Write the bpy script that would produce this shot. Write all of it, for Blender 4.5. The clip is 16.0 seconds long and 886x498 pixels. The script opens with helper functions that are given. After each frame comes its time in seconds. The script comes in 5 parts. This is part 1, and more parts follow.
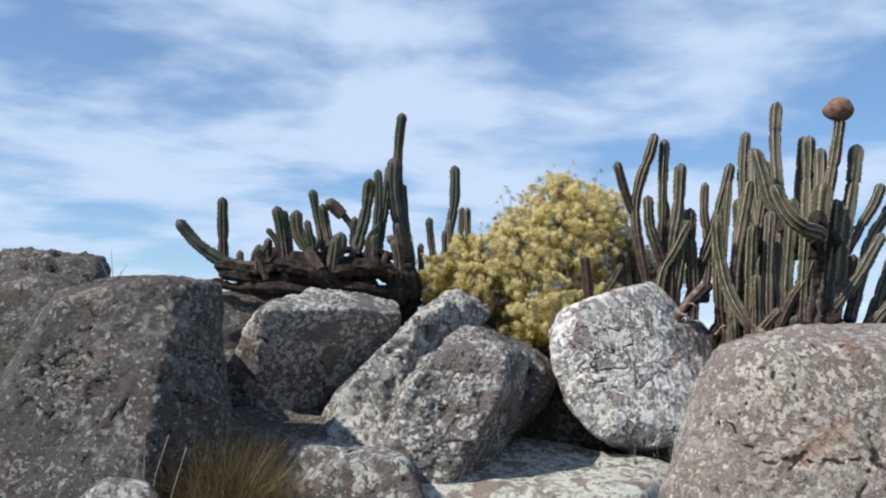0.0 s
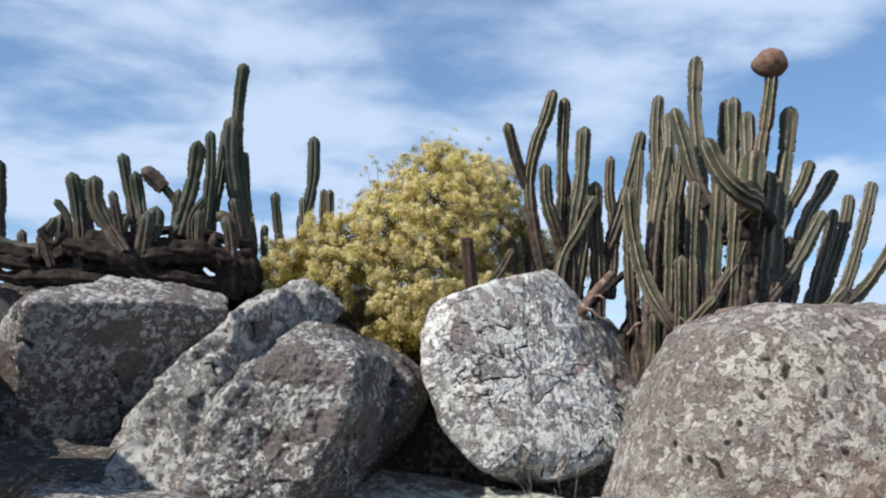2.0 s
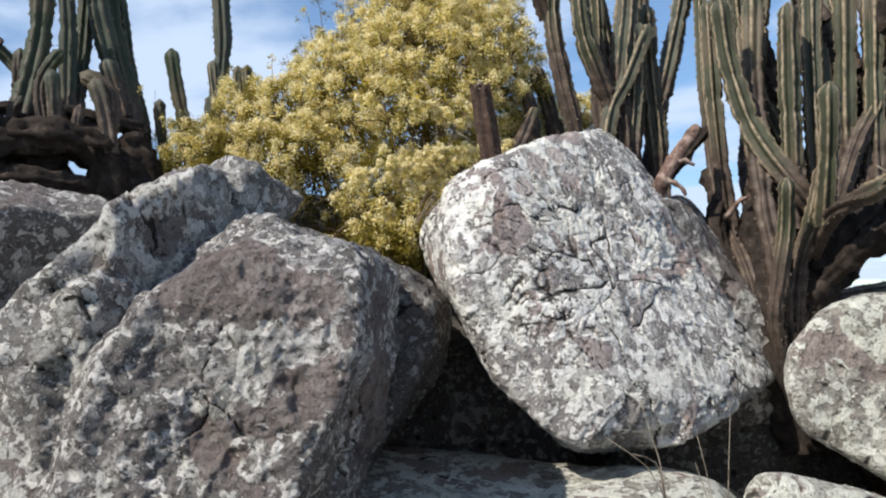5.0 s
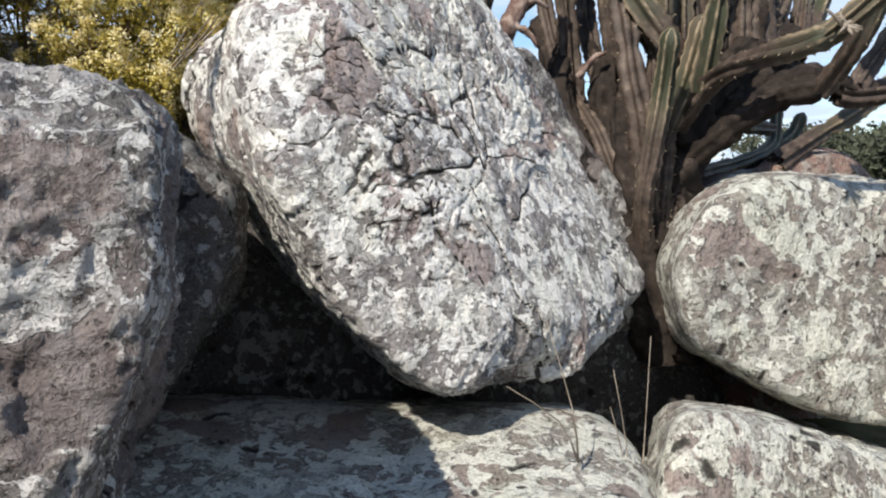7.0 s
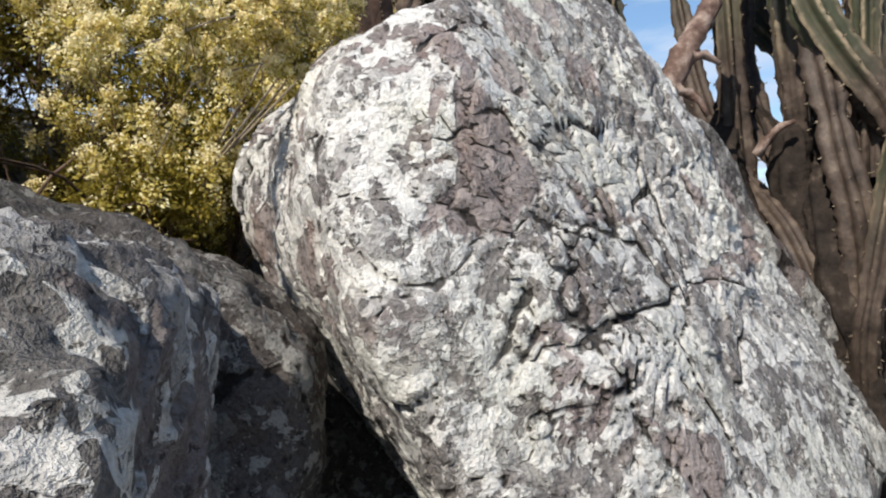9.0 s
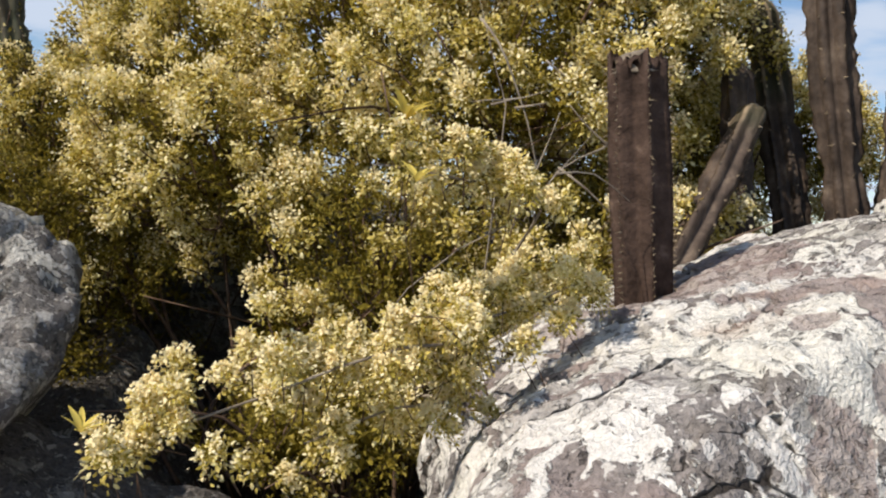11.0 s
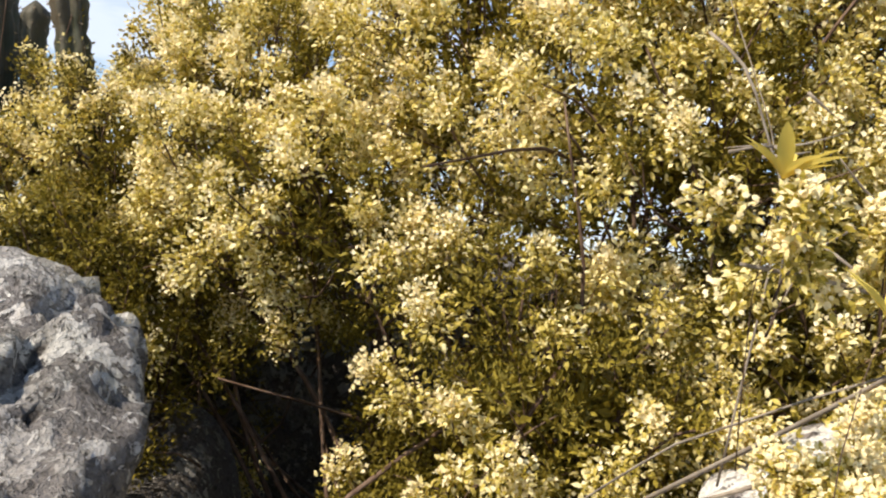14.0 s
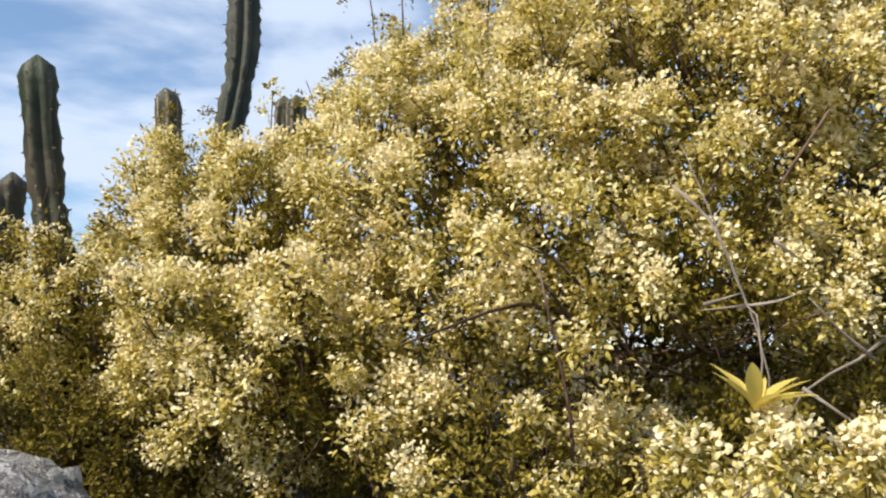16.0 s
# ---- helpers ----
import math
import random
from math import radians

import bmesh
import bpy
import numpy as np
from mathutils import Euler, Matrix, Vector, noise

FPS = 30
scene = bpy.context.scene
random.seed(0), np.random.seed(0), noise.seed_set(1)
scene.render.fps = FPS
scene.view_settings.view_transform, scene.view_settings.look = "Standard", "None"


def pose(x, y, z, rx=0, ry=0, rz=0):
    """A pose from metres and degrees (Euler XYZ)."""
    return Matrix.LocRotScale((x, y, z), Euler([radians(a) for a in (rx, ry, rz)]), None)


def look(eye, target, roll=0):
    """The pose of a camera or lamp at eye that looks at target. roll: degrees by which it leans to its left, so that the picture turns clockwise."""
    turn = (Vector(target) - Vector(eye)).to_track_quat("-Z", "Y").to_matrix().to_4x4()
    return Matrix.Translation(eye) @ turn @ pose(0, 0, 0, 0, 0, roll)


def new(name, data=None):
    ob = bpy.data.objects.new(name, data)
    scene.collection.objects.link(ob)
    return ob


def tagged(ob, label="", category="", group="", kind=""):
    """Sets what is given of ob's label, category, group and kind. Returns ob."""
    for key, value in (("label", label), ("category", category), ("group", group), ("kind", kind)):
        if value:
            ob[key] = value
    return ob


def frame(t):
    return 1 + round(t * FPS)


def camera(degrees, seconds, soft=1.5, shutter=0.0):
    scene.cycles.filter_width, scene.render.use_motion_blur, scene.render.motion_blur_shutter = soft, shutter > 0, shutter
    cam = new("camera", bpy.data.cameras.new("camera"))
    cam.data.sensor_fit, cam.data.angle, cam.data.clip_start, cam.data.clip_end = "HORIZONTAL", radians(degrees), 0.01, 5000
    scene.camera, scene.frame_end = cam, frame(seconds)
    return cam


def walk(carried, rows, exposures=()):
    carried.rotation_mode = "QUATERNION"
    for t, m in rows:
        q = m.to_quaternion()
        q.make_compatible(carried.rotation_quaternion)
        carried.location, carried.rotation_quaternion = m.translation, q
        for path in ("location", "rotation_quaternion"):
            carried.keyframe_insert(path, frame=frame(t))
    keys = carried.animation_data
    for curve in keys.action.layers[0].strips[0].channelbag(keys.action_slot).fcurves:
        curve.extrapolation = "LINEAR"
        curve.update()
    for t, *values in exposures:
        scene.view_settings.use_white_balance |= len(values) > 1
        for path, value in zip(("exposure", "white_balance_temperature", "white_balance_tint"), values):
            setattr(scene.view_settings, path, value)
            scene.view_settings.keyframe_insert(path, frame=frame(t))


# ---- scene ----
cam = camera(54.0, 16.0, soft=2.1)
PATH = [
    (0, (0.036, -0.265, 1.483), (0.042, 1.728, 1.656), 1.5),
    (0.5, (0.09, 0.049, 1.484), (0.165, 2.035, 1.708), 1.3),
    (1, (0.144, 0.374, 1.451), (0.296, 2.354, 1.696), 1.9),
    (1.5, (0.224, 0.731, 1.416), (0.429, 2.706, 1.652), 2.1),
    (2, (0.299, 1.077, 1.381), (0.556, 3.048, 1.603), 1.2),
    (2.5, (0.328, 1.393, 1.364), (0.66, 3.356, 1.557), 0.2),
    (3, (0.356, 1.765, 1.335), (0.671, 3.733, 1.504), -1.0),
    (3.5, (0.344, 2.061, 1.308), (0.659, 4.031, 1.453), -1.7),
    (3.7, (0.326, 2.168, 1.292), (0.652, 4.136, 1.432), -2.0),
    (5.8, (0.114, 3.079, 1.271), (0.827, 4.948, 1.294), -4.1),
    (6, (0.139, 3.146, 1.265), (0.944, 4.977, 1.275), -4.6),
    (6.5, (0.165, 3.445, 1.267), (1.187, 5.154, 1.079), -3.3),
    (7, (0.183, 3.66, 1.295), (1.246, 5.336, 1.048), -2.3),
    (7.5, (0.196, 3.719, 1.328), (1.092, 5.486, 1.055), -3.7),
    (8, (0.241, 3.97, 1.307), (1.098, 5.76, 1.055), -4.4),
    (8.2, (0.239, 4.066, 1.236), (1.29, 5.768, 1.204), -3.6),
    (10.3, (0.682, 4.478, 1.742), (1.241, 6.387, 1.536), 0.5),
    (10.5, (0.682, 4.538, 1.762), (1.159, 6.47, 1.566), 1.4),
    (11, (0.681, 4.666, 1.805), (0.92, 6.645, 1.641), 3.7),
    (11.5, (0.696, 4.788, 1.819), (0.686, 6.783, 1.689), 5.3),
    (12, (0.671, 4.899, 1.804), (0.619, 6.895, 1.687), 7.0),
    (12.5, (0.624, 4.976, 1.8), (0.62, 6.97, 1.644), 7.7),
    (13, (0.587, 5.023, 1.794), (0.64, 7.015, 1.617), 7.6),
    (13.5, (0.567, 5.038, 1.804), (0.659, 7.03, 1.653), 6.8),
    (14, (0.544, 5.041, 1.823), (0.691, 7.033, 1.738), 5.8),
    (14.5, (0.533, 5.043, 1.842), (0.716, 7.034, 1.821), 4.6),
    (15, (0.536, 5.041, 1.861), (0.719, 7.032, 1.906), 3.6),
    (15.5, (0.542, 5.039, 1.877), (0.717, 7.028, 1.982), 2.5),
    (16, (0.547, 5.038, 1.9), (0.71, 7.026, 2.038), 1.6),
]
walk(cam, [(t, look(eye, target, roll)) for t, eye, target, roll in PATH],
     [(0, 0.0, 6500, 10), (3.5, 0.0, 6500, 10), (6, 0.2, 6650, 11), (7.5, 0.2, 6650, 11), (8.2, 0.12, 6650, 11), (10.5, -0.08, 7000, 12), (11.2, -0.08, 7200, 14),
      (12.2, 0.24, 7500, 15), (13.5, 0.31, 7500, 15), (14.2, 0.4, 7350, 14), (15, 0.42, 7200, 14), (16, 0.2, 6950, 13)])

import itertools

# ---- world, sun ----
SUN = Vector((-0.61, -0.36, 0.70)).normalized()
world = bpy.data.worlds.new("sky")
scene.world = world
world.use_nodes = True
wn, wl = world.node_tree.nodes, world.node_tree.links
wn.clear()
sky = wn.new("ShaderNodeTexSky")
sky.sky_type, sky.sun_disc = "NISHITA", False
sky.sun_elevation = math.asin(SUN.z)
sky.sun_rotation = math.atan2(SUN.x, SUN.y)
sky.air_density, sky.dust_density, sky.ozone_density = 1.0, 0.2, 3.0
geo = wn.new("ShaderNodeTexCoord")
# clear air: the haze at the horizon is thin
lift = wn.new("ShaderNodeVectorMath")
lift.operation = "ADD"
lift.inputs[1].default_value = (0.0, 0.0, 0.055)
wl.new(geo.outputs["Generated"], lift.inputs[0])
wl.new(lift.outputs[0], sky.inputs["Vector"])
# clouds lie on a flat deck: the direction divided by its height
sep = wn.new("ShaderNodeSeparateXYZ")
wl.new(geo.outputs["Generated"], sep.inputs[0])
hgt = wn.new("ShaderNodeMath")
hgt.operation = "ADD"
hgt.inputs[1].default_value = 0.12
wl.new(sep.outputs[2], hgt.inputs[0])
hmax = wn.new("ShaderNodeMath")
hmax.operation = "MAXIMUM"
hmax.inputs[1].default_value = 0.06
wl.new(hgt.outputs[0], hmax.inputs[0])
deck = wn.new("ShaderNodeVectorMath")
deck.operation = "DIVIDE"
wl.new(geo.outputs["Generated"], deck.inputs[0])
wl.new(hmax.outputs[0], deck.inputs[1])
cmap = wn.new("ShaderNodeMapping")
cmap.inputs["Location"].default_value = (2.75, 0.4, 0.0)
cmap.inputs["Scale"].default_value = (1.0, 1.0, 0.2)
wl.new(deck.outputs[0], cmap.inputs[0])
cn = wn.new("ShaderNodeTexNoise")
cn.inputs["Scale"].default_value, cn.inputs["Detail"].default_value = 1.35, 6.0
cn.inputs["Roughness"].default_value, cn.inputs["Distortion"].default_value = 0.52, 0.15
wl.new(cmap.outputs[0], cn.inputs["Vector"])
cr = wn.new("ShaderNodeMapRange")
cr.interpolation_type = "SMOOTHSTEP"
cr.inputs["From Min"].default_value, cr.inputs["From Max"].default_value = 0.36, 0.585
cr.inputs["To Min"].default_value, cr.inputs["To Max"].default_value = 0.16, 0.95
wl.new(cn.outputs["Fac"], cr.inputs["Value"])
cmix = wn.new("ShaderNodeMix")
cmix.data_type = "RGBA"
cmix.inputs["B"].default_value = (5.6, 6.9, 8.9, 1)
# the deck thins out overhead
thin = wn.new("ShaderNodeMapRange")
thin.interpolation_type = "SMOOTHSTEP"
thin.inputs["From Min"].default_value, thin.inputs["From Max"].default_value = 0.42, 0.75
thin.inputs["To Min"].default_value, thin.inputs["To Max"].default_value = 1.0, 0.3
wl.new(sep.outputs[2], thin.inputs["Value"])
cover = wn.new("ShaderNodeMath")
cover.operation = "MULTIPLY"
wl.new(cr.outputs[0], cover.inputs[0])
wl.new(thin.outputs[0], cover.inputs[1])
deep = wn.new("ShaderNodeHueSaturation")
deep.inputs["Saturation"].default_value, deep.inputs["Value"].default_value = 1.2, 1.3
wl.new(sky.outputs[0], deep.inputs["Color"])
wl.new(cover.outputs[0], cmix.inputs["Factor"])
wl.new(deep.outputs[0], cmix.inputs["A"])
bg = wn.new("ShaderNodeBackground")
bg.inputs["Strength"].default_value = 0.11
wl.new(cmix.outputs["Result"], bg.inputs["Color"])
wout = wn.new("ShaderNodeOutputWorld")
wl.new(bg.outputs[0], wout.inputs[0])

sun = new("sun", bpy.data.lights.new("sun", "SUN"))
sun.data.energy, sun.data.angle, sun.data.color = 5.0, radians(0.53), (1.0, 0.95, 0.86)
sun.matrix_world = look((0, 0, 30), Vector((0, 0, 30)) - SUN)


# ---- materials ----
class Mat:
    """A node material with short ways to add nodes."""

    def __init__(self, name, rough=0.8, spec=0.25):
        self.m = bpy.data.materials.new(name)
        self.m.use_nodes = True
        self.n, self.l = self.m.node_tree.nodes, self.m.node_tree.links
        self.b = self.n["Principled BSDF"]
        self.b.inputs["Roughness"].default_value = rough
        self.b.inputs["Specular IOR Level"].default_value = spec
        self.co = self.n.new("ShaderNodeTexCoord").outputs["Object"]

    def noise(self, scale, detail=4, rough=0.55, dist=0.0, vec=None):
        t = self.n.new("ShaderNodeTexNoise")
        t.inputs["Scale"].default_value, t.inputs["Detail"].default_value = scale, detail
        t.inputs["Roughness"].default_value, t.inputs["Distortion"].default_value = rough, dist
        self.l.new(vec or self.co, t.inputs["Vector"])
        return t.outputs["Fac"]

    def voronoi(self, scale, feature="F1", vec=None, out="Distance", rnd=1.0):
        t = self.n.new("ShaderNodeTexVoronoi")
        t.feature = feature
        t.inputs["Scale"].default_value, t.inputs["Randomness"].default_value = scale, rnd
        self.l.new(vec or self.co, t.inputs["Vector"])
        return t.outputs[out]

    def warp(self, scale, amount):
        t = self.n.new("ShaderNodeTexNoise")
        t.inputs["Scale"].default_value, t.inputs["Detail"].default_value = scale, 3
        self.l.new(self.co, t.inputs["Vector"])
        s = self.n.new("ShaderNodeVectorMath")
        s.operation = "SCALE"
        s.inputs["Scale"].default_value = amount
        self.l.new(t.outputs["Color"], s.inputs[0])
        a = self.n.new("ShaderNodeVectorMath")
        self.l.new(self.co, a.inputs[0])
        self.l.new(s.outputs[0], a.inputs[1])
        return a.outputs[0]

    def step(self, value, lo, hi, a=0.0, b=1.0):
        r = self.n.new("ShaderNodeMapRange")
        r.interpolation_type = "SMOOTHSTEP"
        for k, v in zip(("From Min", "From Max", "To Min", "To Max"), (lo, hi, a, b)):
            r.inputs[k].default_value = v
        self.l.new(value, r.inputs["Value"])
        return r.outputs[0]

    def math(self, op, a, b):
        t = self.n.new("ShaderNodeMath")
        t.operation = op
        for i, v in enumerate((a, b)):
            if isinstance(v, (int, float)):
                t.inputs[i].default_value = v
            else:
                self.l.new(v, t.inputs[i])
        return t.outputs[0]

    def mix(self, fac, a, b, blend="MIX"):
        t = self.n.new("ShaderNodeMix")
        t.data_type, t.blend_type = "RGBA", blend
        for k, v in (("Factor", fac), ("A", a), ("B", b)):
            if isinstance(v, (int, float)):
                t.inputs[k].default_value = v
            elif isinstance(v, tuple):
                t.inputs[k].default_value = (*v, 1)
            else:
                self.l.new(v, t.inputs[k])
        return t.outputs["Result"]

    def ramp(self, value, *stops):
        t = self.n.new("ShaderNodeValToRGB")
        e = t.color_ramp.elements
        e[0].position, e[0].color = stops[0][0], (*stops[0][1], 1)
        e[1].position, e[1].color = stops[-1][0], (*stops[-1][1], 1)
        for p, c in stops[1:-1]:
            e.new(p).color = (*c, 1)
        self.l.new(value, t.inputs[0])
        return t.outputs[0]

    def bump(self, height, strength, dist, base=None):
        t = self.n.new("ShaderNodeBump")
        t.inputs["Strength"].default_value, t.inputs["Distance"].default_value = strength, dist
        self.l.new(height, t.inputs["Height"])
        if base:
            self.l.new(base, t.inputs["Normal"])
        return t.outputs[0]

    def done(self, colour, normal=None):
        if isinstance(colour, tuple):
            self.b.inputs["Base Color"].default_value = (*colour, 1)
        else:
            self.l.new(colour, self.b.inputs["Base Color"])
        if normal:
            self.l.new(normal, self.b.inputs["Normal"])
        return self.m


def rock_material(name, base, bare, crust, amount, bare_amount, rust=0.15, fine=1.0):
    """Weathered stone: bare grain, grey and white crusts of lichen with hard edges, mauve patches, pits and fissures. amount: how pale it is."""
    m = Mat(name, 0.92, 0.12)
    w = m.warp(16, 0.03)
    w2 = m.warp(48, 0.012)
    grain = m.noise(150 * fine, 4, 0.7)
    mid = m.noise(13 * fine, 7, 0.66, 0.25)
    crumb = m.noise(44 * fine, 5, 0.66, 0.4)
    big = m.noise(2.6, 3, 0.55)

    def cell(scale, vec):
        c = m.n.new("ShaderNodeSeparateColor")
        m.l.new(m.voronoi(scale, "F1", vec, "Color"), c.inputs[0])
        return c.outputs[0]

    def tint(k, c=base):
        return tuple(min(0.9, x * k) for x in c)

    plates, flakes = cell(11.0 * fine, w), cell(30.0 * fine, w)
    # bare stone with grain
    col = m.ramp(m.math("ADD", m.math("MULTIPLY", grain, 0.6), m.math("MULTIPLY", crumb, 0.4)), (0.36, tint(0.45)), (0.5, tint(0.95)), (0.66, tint(1.4)))
    col = m.mix(m.step(m.noise(3.4, 3, 0.5), 0.47, 0.58, 0.0, 0.75), col, m.mix(m.step(grain, 0.3, 0.7), tint(0.7, bare), tint(1.1, bare)))
    # grey crust
    f1 = m.math("ADD", m.math("MULTIPLY", mid, 0.62), m.math("MULTIPLY", plates, 0.16))
    f1 = m.math("ADD", f1, m.math("MULTIPLY", big, 0.30))
    f1 = m.math("ADD", f1, amount * 0.9)
    grey = m.step(f1, 0.515, 0.535)
    mixed = tuple(0.42 * a + 0.5 * b for a, b in zip(base, crust))
    col = m.mix(m.math("MULTIPLY", grey, 0.85), col, m.ramp(m.math("ADD", m.math("MULTIPLY", crumb, 0.6), m.math("MULTIPLY", grain, 0.4)), (0.36, tuple(c * 0.5 for c in mixed)), (0.52, mixed), (0.66, tuple(c * 1.25 for c in mixed))))
    # white crust, with a shadow line painted along parts of its edge
    f2 = m.math("ADD", m.math("MULTIPLY", m.noise(21 * fine, 6, 0.64, 0.35, w2), 0.66), m.math("MULTIPLY", flakes, 0.15))
    f2 = m.math("ADD", f2, m.math("MULTIPLY", m.noise(3.1, 3, 0.6, 0.2), 0.34))
    f2 = m.math("ADD", f2, amount)
    rim_shade = m.math("MULTIPLY", m.step(f2, 0.535, 0.552), m.step(crumb, 0.44, 0.56))
    col = m.mix(m.math("MULTIPLY", rim_shade, 0.62), col, tint(0.3))
    white = m.step(f2, 0.553, 0.566)
    col = m.mix(white, col, m.ramp(grain, (0.3, tint(0.66, crust)), (0.5, tint(0.95, crust)), (0.7, tint(1.15, crust))))
    # small white rosettes
    dots = m.step(m.noise(70 * fine, 3, 0.5, 0.3), 0.605 - amount * 0.4, 0.63 - amount * 0.4)
    col = m.mix(m.math("MULTIPLY", dots, 0.8), col, tint(0.9, crust))
    green = m.step(m.noise(6, 3), 0.48, 0.62, 0.0, 0.5)
    col = m.mix(green, col, m.mix(0.5, col, (0.98, 1.0, 0.86), "MULTIPLY"))
    # larger bare mauve patches
    bare_f = m.step(m.noise(3.7, 5, 0.55, 0.5, w), 0.655 - bare_amount, 0.67 - bare_amount)
    col = m.mix(m.math("MULTIPLY", bare_f, 0.88), col, m.mix(m.step(m.math("ADD", m.math("MULTIPLY", grain, 0.5), m.math("MULTIPLY", mid, 0.5)), 0.35, 0.65), tint(0.62, bare), tint(1.1, bare)))
    # rust, pits, fissures
    col = m.mix(m.step(m.noise(3.3, 4, 0.6, 0.3), 0.58, 0.72, 0.0, rust), col, (0.38, 0.19, 0.10))
    specks = m.step(m.noise(52 * fine, 4, 0.65), 0.60, 0.655)
    col = m.mix(m.math("MULTIPLY", specks, 0.62), col, tint(0.2))
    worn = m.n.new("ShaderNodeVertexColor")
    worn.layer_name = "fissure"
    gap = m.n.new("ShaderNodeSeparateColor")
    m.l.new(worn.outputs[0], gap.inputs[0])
    # patches worn to the reddish stone
    off = m.step(m.math("ADD", gap.outputs[1], m.math("MULTIPLY", m.math("SUBTRACT", crumb, 0.5), 1.6)), 0.40, 0.56)
    col = m.mix(m.math("MULTIPLY", off, 0.68), col, m.ramp(m.math("ADD", m.math("MULTIPLY", grain, 0.5), m.math("MULTIPLY", mid, 0.5)), (0.36, tint(0.5, bare)), (0.5, tuple(c * f for c, f in zip(bare, (0.97, 0.90, 0.88)))), (0.64, tint(1.2, bare))))
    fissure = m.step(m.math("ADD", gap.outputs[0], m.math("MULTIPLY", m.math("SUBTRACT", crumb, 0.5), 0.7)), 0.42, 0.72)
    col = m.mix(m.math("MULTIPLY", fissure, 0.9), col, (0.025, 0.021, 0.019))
    h = m.math("ADD", m.math("MULTIPLY", mid, 0.9), m.math("MULTIPLY", grain, 0.16))
    h = m.math("ADD", h, m.math("MULTIPLY", crumb, 0.32))
    h = m.math("ADD", h, m.math("ADD", m.math("MULTIPLY", white, 0.10), m.math("MULTIPLY", grey, 0.06)))
    h = m.math("SUBTRACT", h, m.math("MULTIPLY", specks, 0.25))
    h = m.math("SUBTRACT", h, m.math("ADD", m.math("MULTIPLY", fissure, 0.3), m.math("MULTIPLY", bare_f, 0.12)))
    return m.done(col, m.bump(h, 1.0, 0.03))


ROCK_PALE = rock_material("pale lichen stone", (0.27, 0.25, 0.24), (0.35, 0.29, 0.275), (0.80, 0.78, 0.74), 0.0, 0.07, 0.45, 1.05)
ROCK_GREY = rock_material("grey lichen stone", (0.175, 0.162, 0.155), (0.205, 0.172, 0.162), (0.62, 0.60, 0.57), -0.048, 0.10, 0.12, 1.3)
ROCK_MID = rock_material("mid grey lichen stone", (0.20, 0.188, 0.178), (0.23, 0.198, 0.188), (0.62, 0.605, 0.57), -0.03, 0.04, 0.1, 1.3)
ROCK_PINK = rock_material("pinkish stone", (0.30, 0.255, 0.225), (0.34, 0.255, 0.22), (0.70, 0.64, 0.57), -0.06, 0.04, 0.5, 2.0)
ROCK_GREEN = rock_material("green lichen stone", (0.28, 0.255, 0.225), (0.32, 0.26, 0.235), (0.66, 0.655, 0.585), -0.005, 0.085, 0.25, 0.95)
# on the FILL rocks this dark tone stands for shade in the gaps
ROCK_DARK = rock_material("dark weathered stone, also shade filler", (0.115, 0.105, 0.098), (0.135, 0.115, 0.106), (0.36, 0.345, 0.32), -0.085, 0.03, 0.15, 1.6)
ROCK_RED = rock_material("reddish stone", (0.30, 0.20, 0.165), (0.34, 0.20, 0.16), (0.45, 0.40, 0.35), -0.06, 0.05, 0.5)


def cactus_material(name, green, edge):
    m = Mat(name, 0.6, 0.3)
    rib = m.n.new("ShaderNodeVertexColor")
    rib.layer_name = "rib"
    col = m.ramp(m.noise(9, 4), (0.3, tuple(c * 0.7 for c in green)), (0.7, tuple(c * 1.25 for c in green)))
    col = m.mix(m.step(m.noise(30, 4, 0.7), 0.62, 0.70, 0.0, 0.55), col, (0.22, 0.17, 0.10))
    col = m.mix(m.step(m.noise(4, 4), 0.47, 0.62, 0.0, 0.55), col, (0.13, 0.095, 0.065))
    sepr = m.n.new("ShaderNodeSeparateColor")
    m.l.new(rib.outputs[0], sepr.inputs[0])
    # corky edge along each rib; bark towards the old wood
    each = m.n.new("ShaderNodeObjectInfo")
    col = m.mix(m.step(each.outputs["Random"], 0.3, 1.0, 0.0, 0.6), col, m.mix(0.5, col, (0.10, 0.115, 0.105)))
    col = m.mix(m.math("MULTIPLY", m.step(sepr.outputs[0], 0.62, 0.92), m.step(m.noise(40, 3), 0.35, 0.6, 0.3, 0.95)), col, edge)
    bark = m.ramp(m.noise(22, 5, 0.65), (0.3, (0.022, 0.016, 0.013)), (0.55, (0.085, 0.062, 0.048)), (0.68, (0.15, 0.115, 0.088)), (0.8, (0.33, 0.28, 0.22)))
    col = m.mix(m.step(m.math("ADD", sepr.outputs[1], m.math("MULTIPLY", m.noise(7, 4), 0.5)), 0.45, 0.85), col, bark)
    return m.done(col, m.bump(m.noise(60, 4, 0.6), 0.5, 0.006))


CACTUS_GREEN = cactus_material("grey-green cactus skin", (0.047, 0.052, 0.029), (0.32, 0.25, 0.165))
CACTUS_DARK = cactus_material("dark green cactus skin", (0.03, 0.043, 0.022), (0.09, 0.08, 0.055))
bk = Mat("old cactus bark", 0.9, 0.1)
CACTUS_BARK = bk.done(bk.ramp(bk.noise(18, 6, 0.65), (0.3, (0.012, 0.010, 0.009)), (0.58, (0.046, 0.036, 0.030)), (0.75, (0.13, 0.105, 0.085))),
                      bk.bump(bk.noise(35, 5, 0.7), 0.9, 0.012))
sp = Mat("spines", 0.6, 0.3)
SPINE = sp.done((0.24, 0.19, 0.13))
st = Mat("dead reddish cactus", 0.9, 0.1)
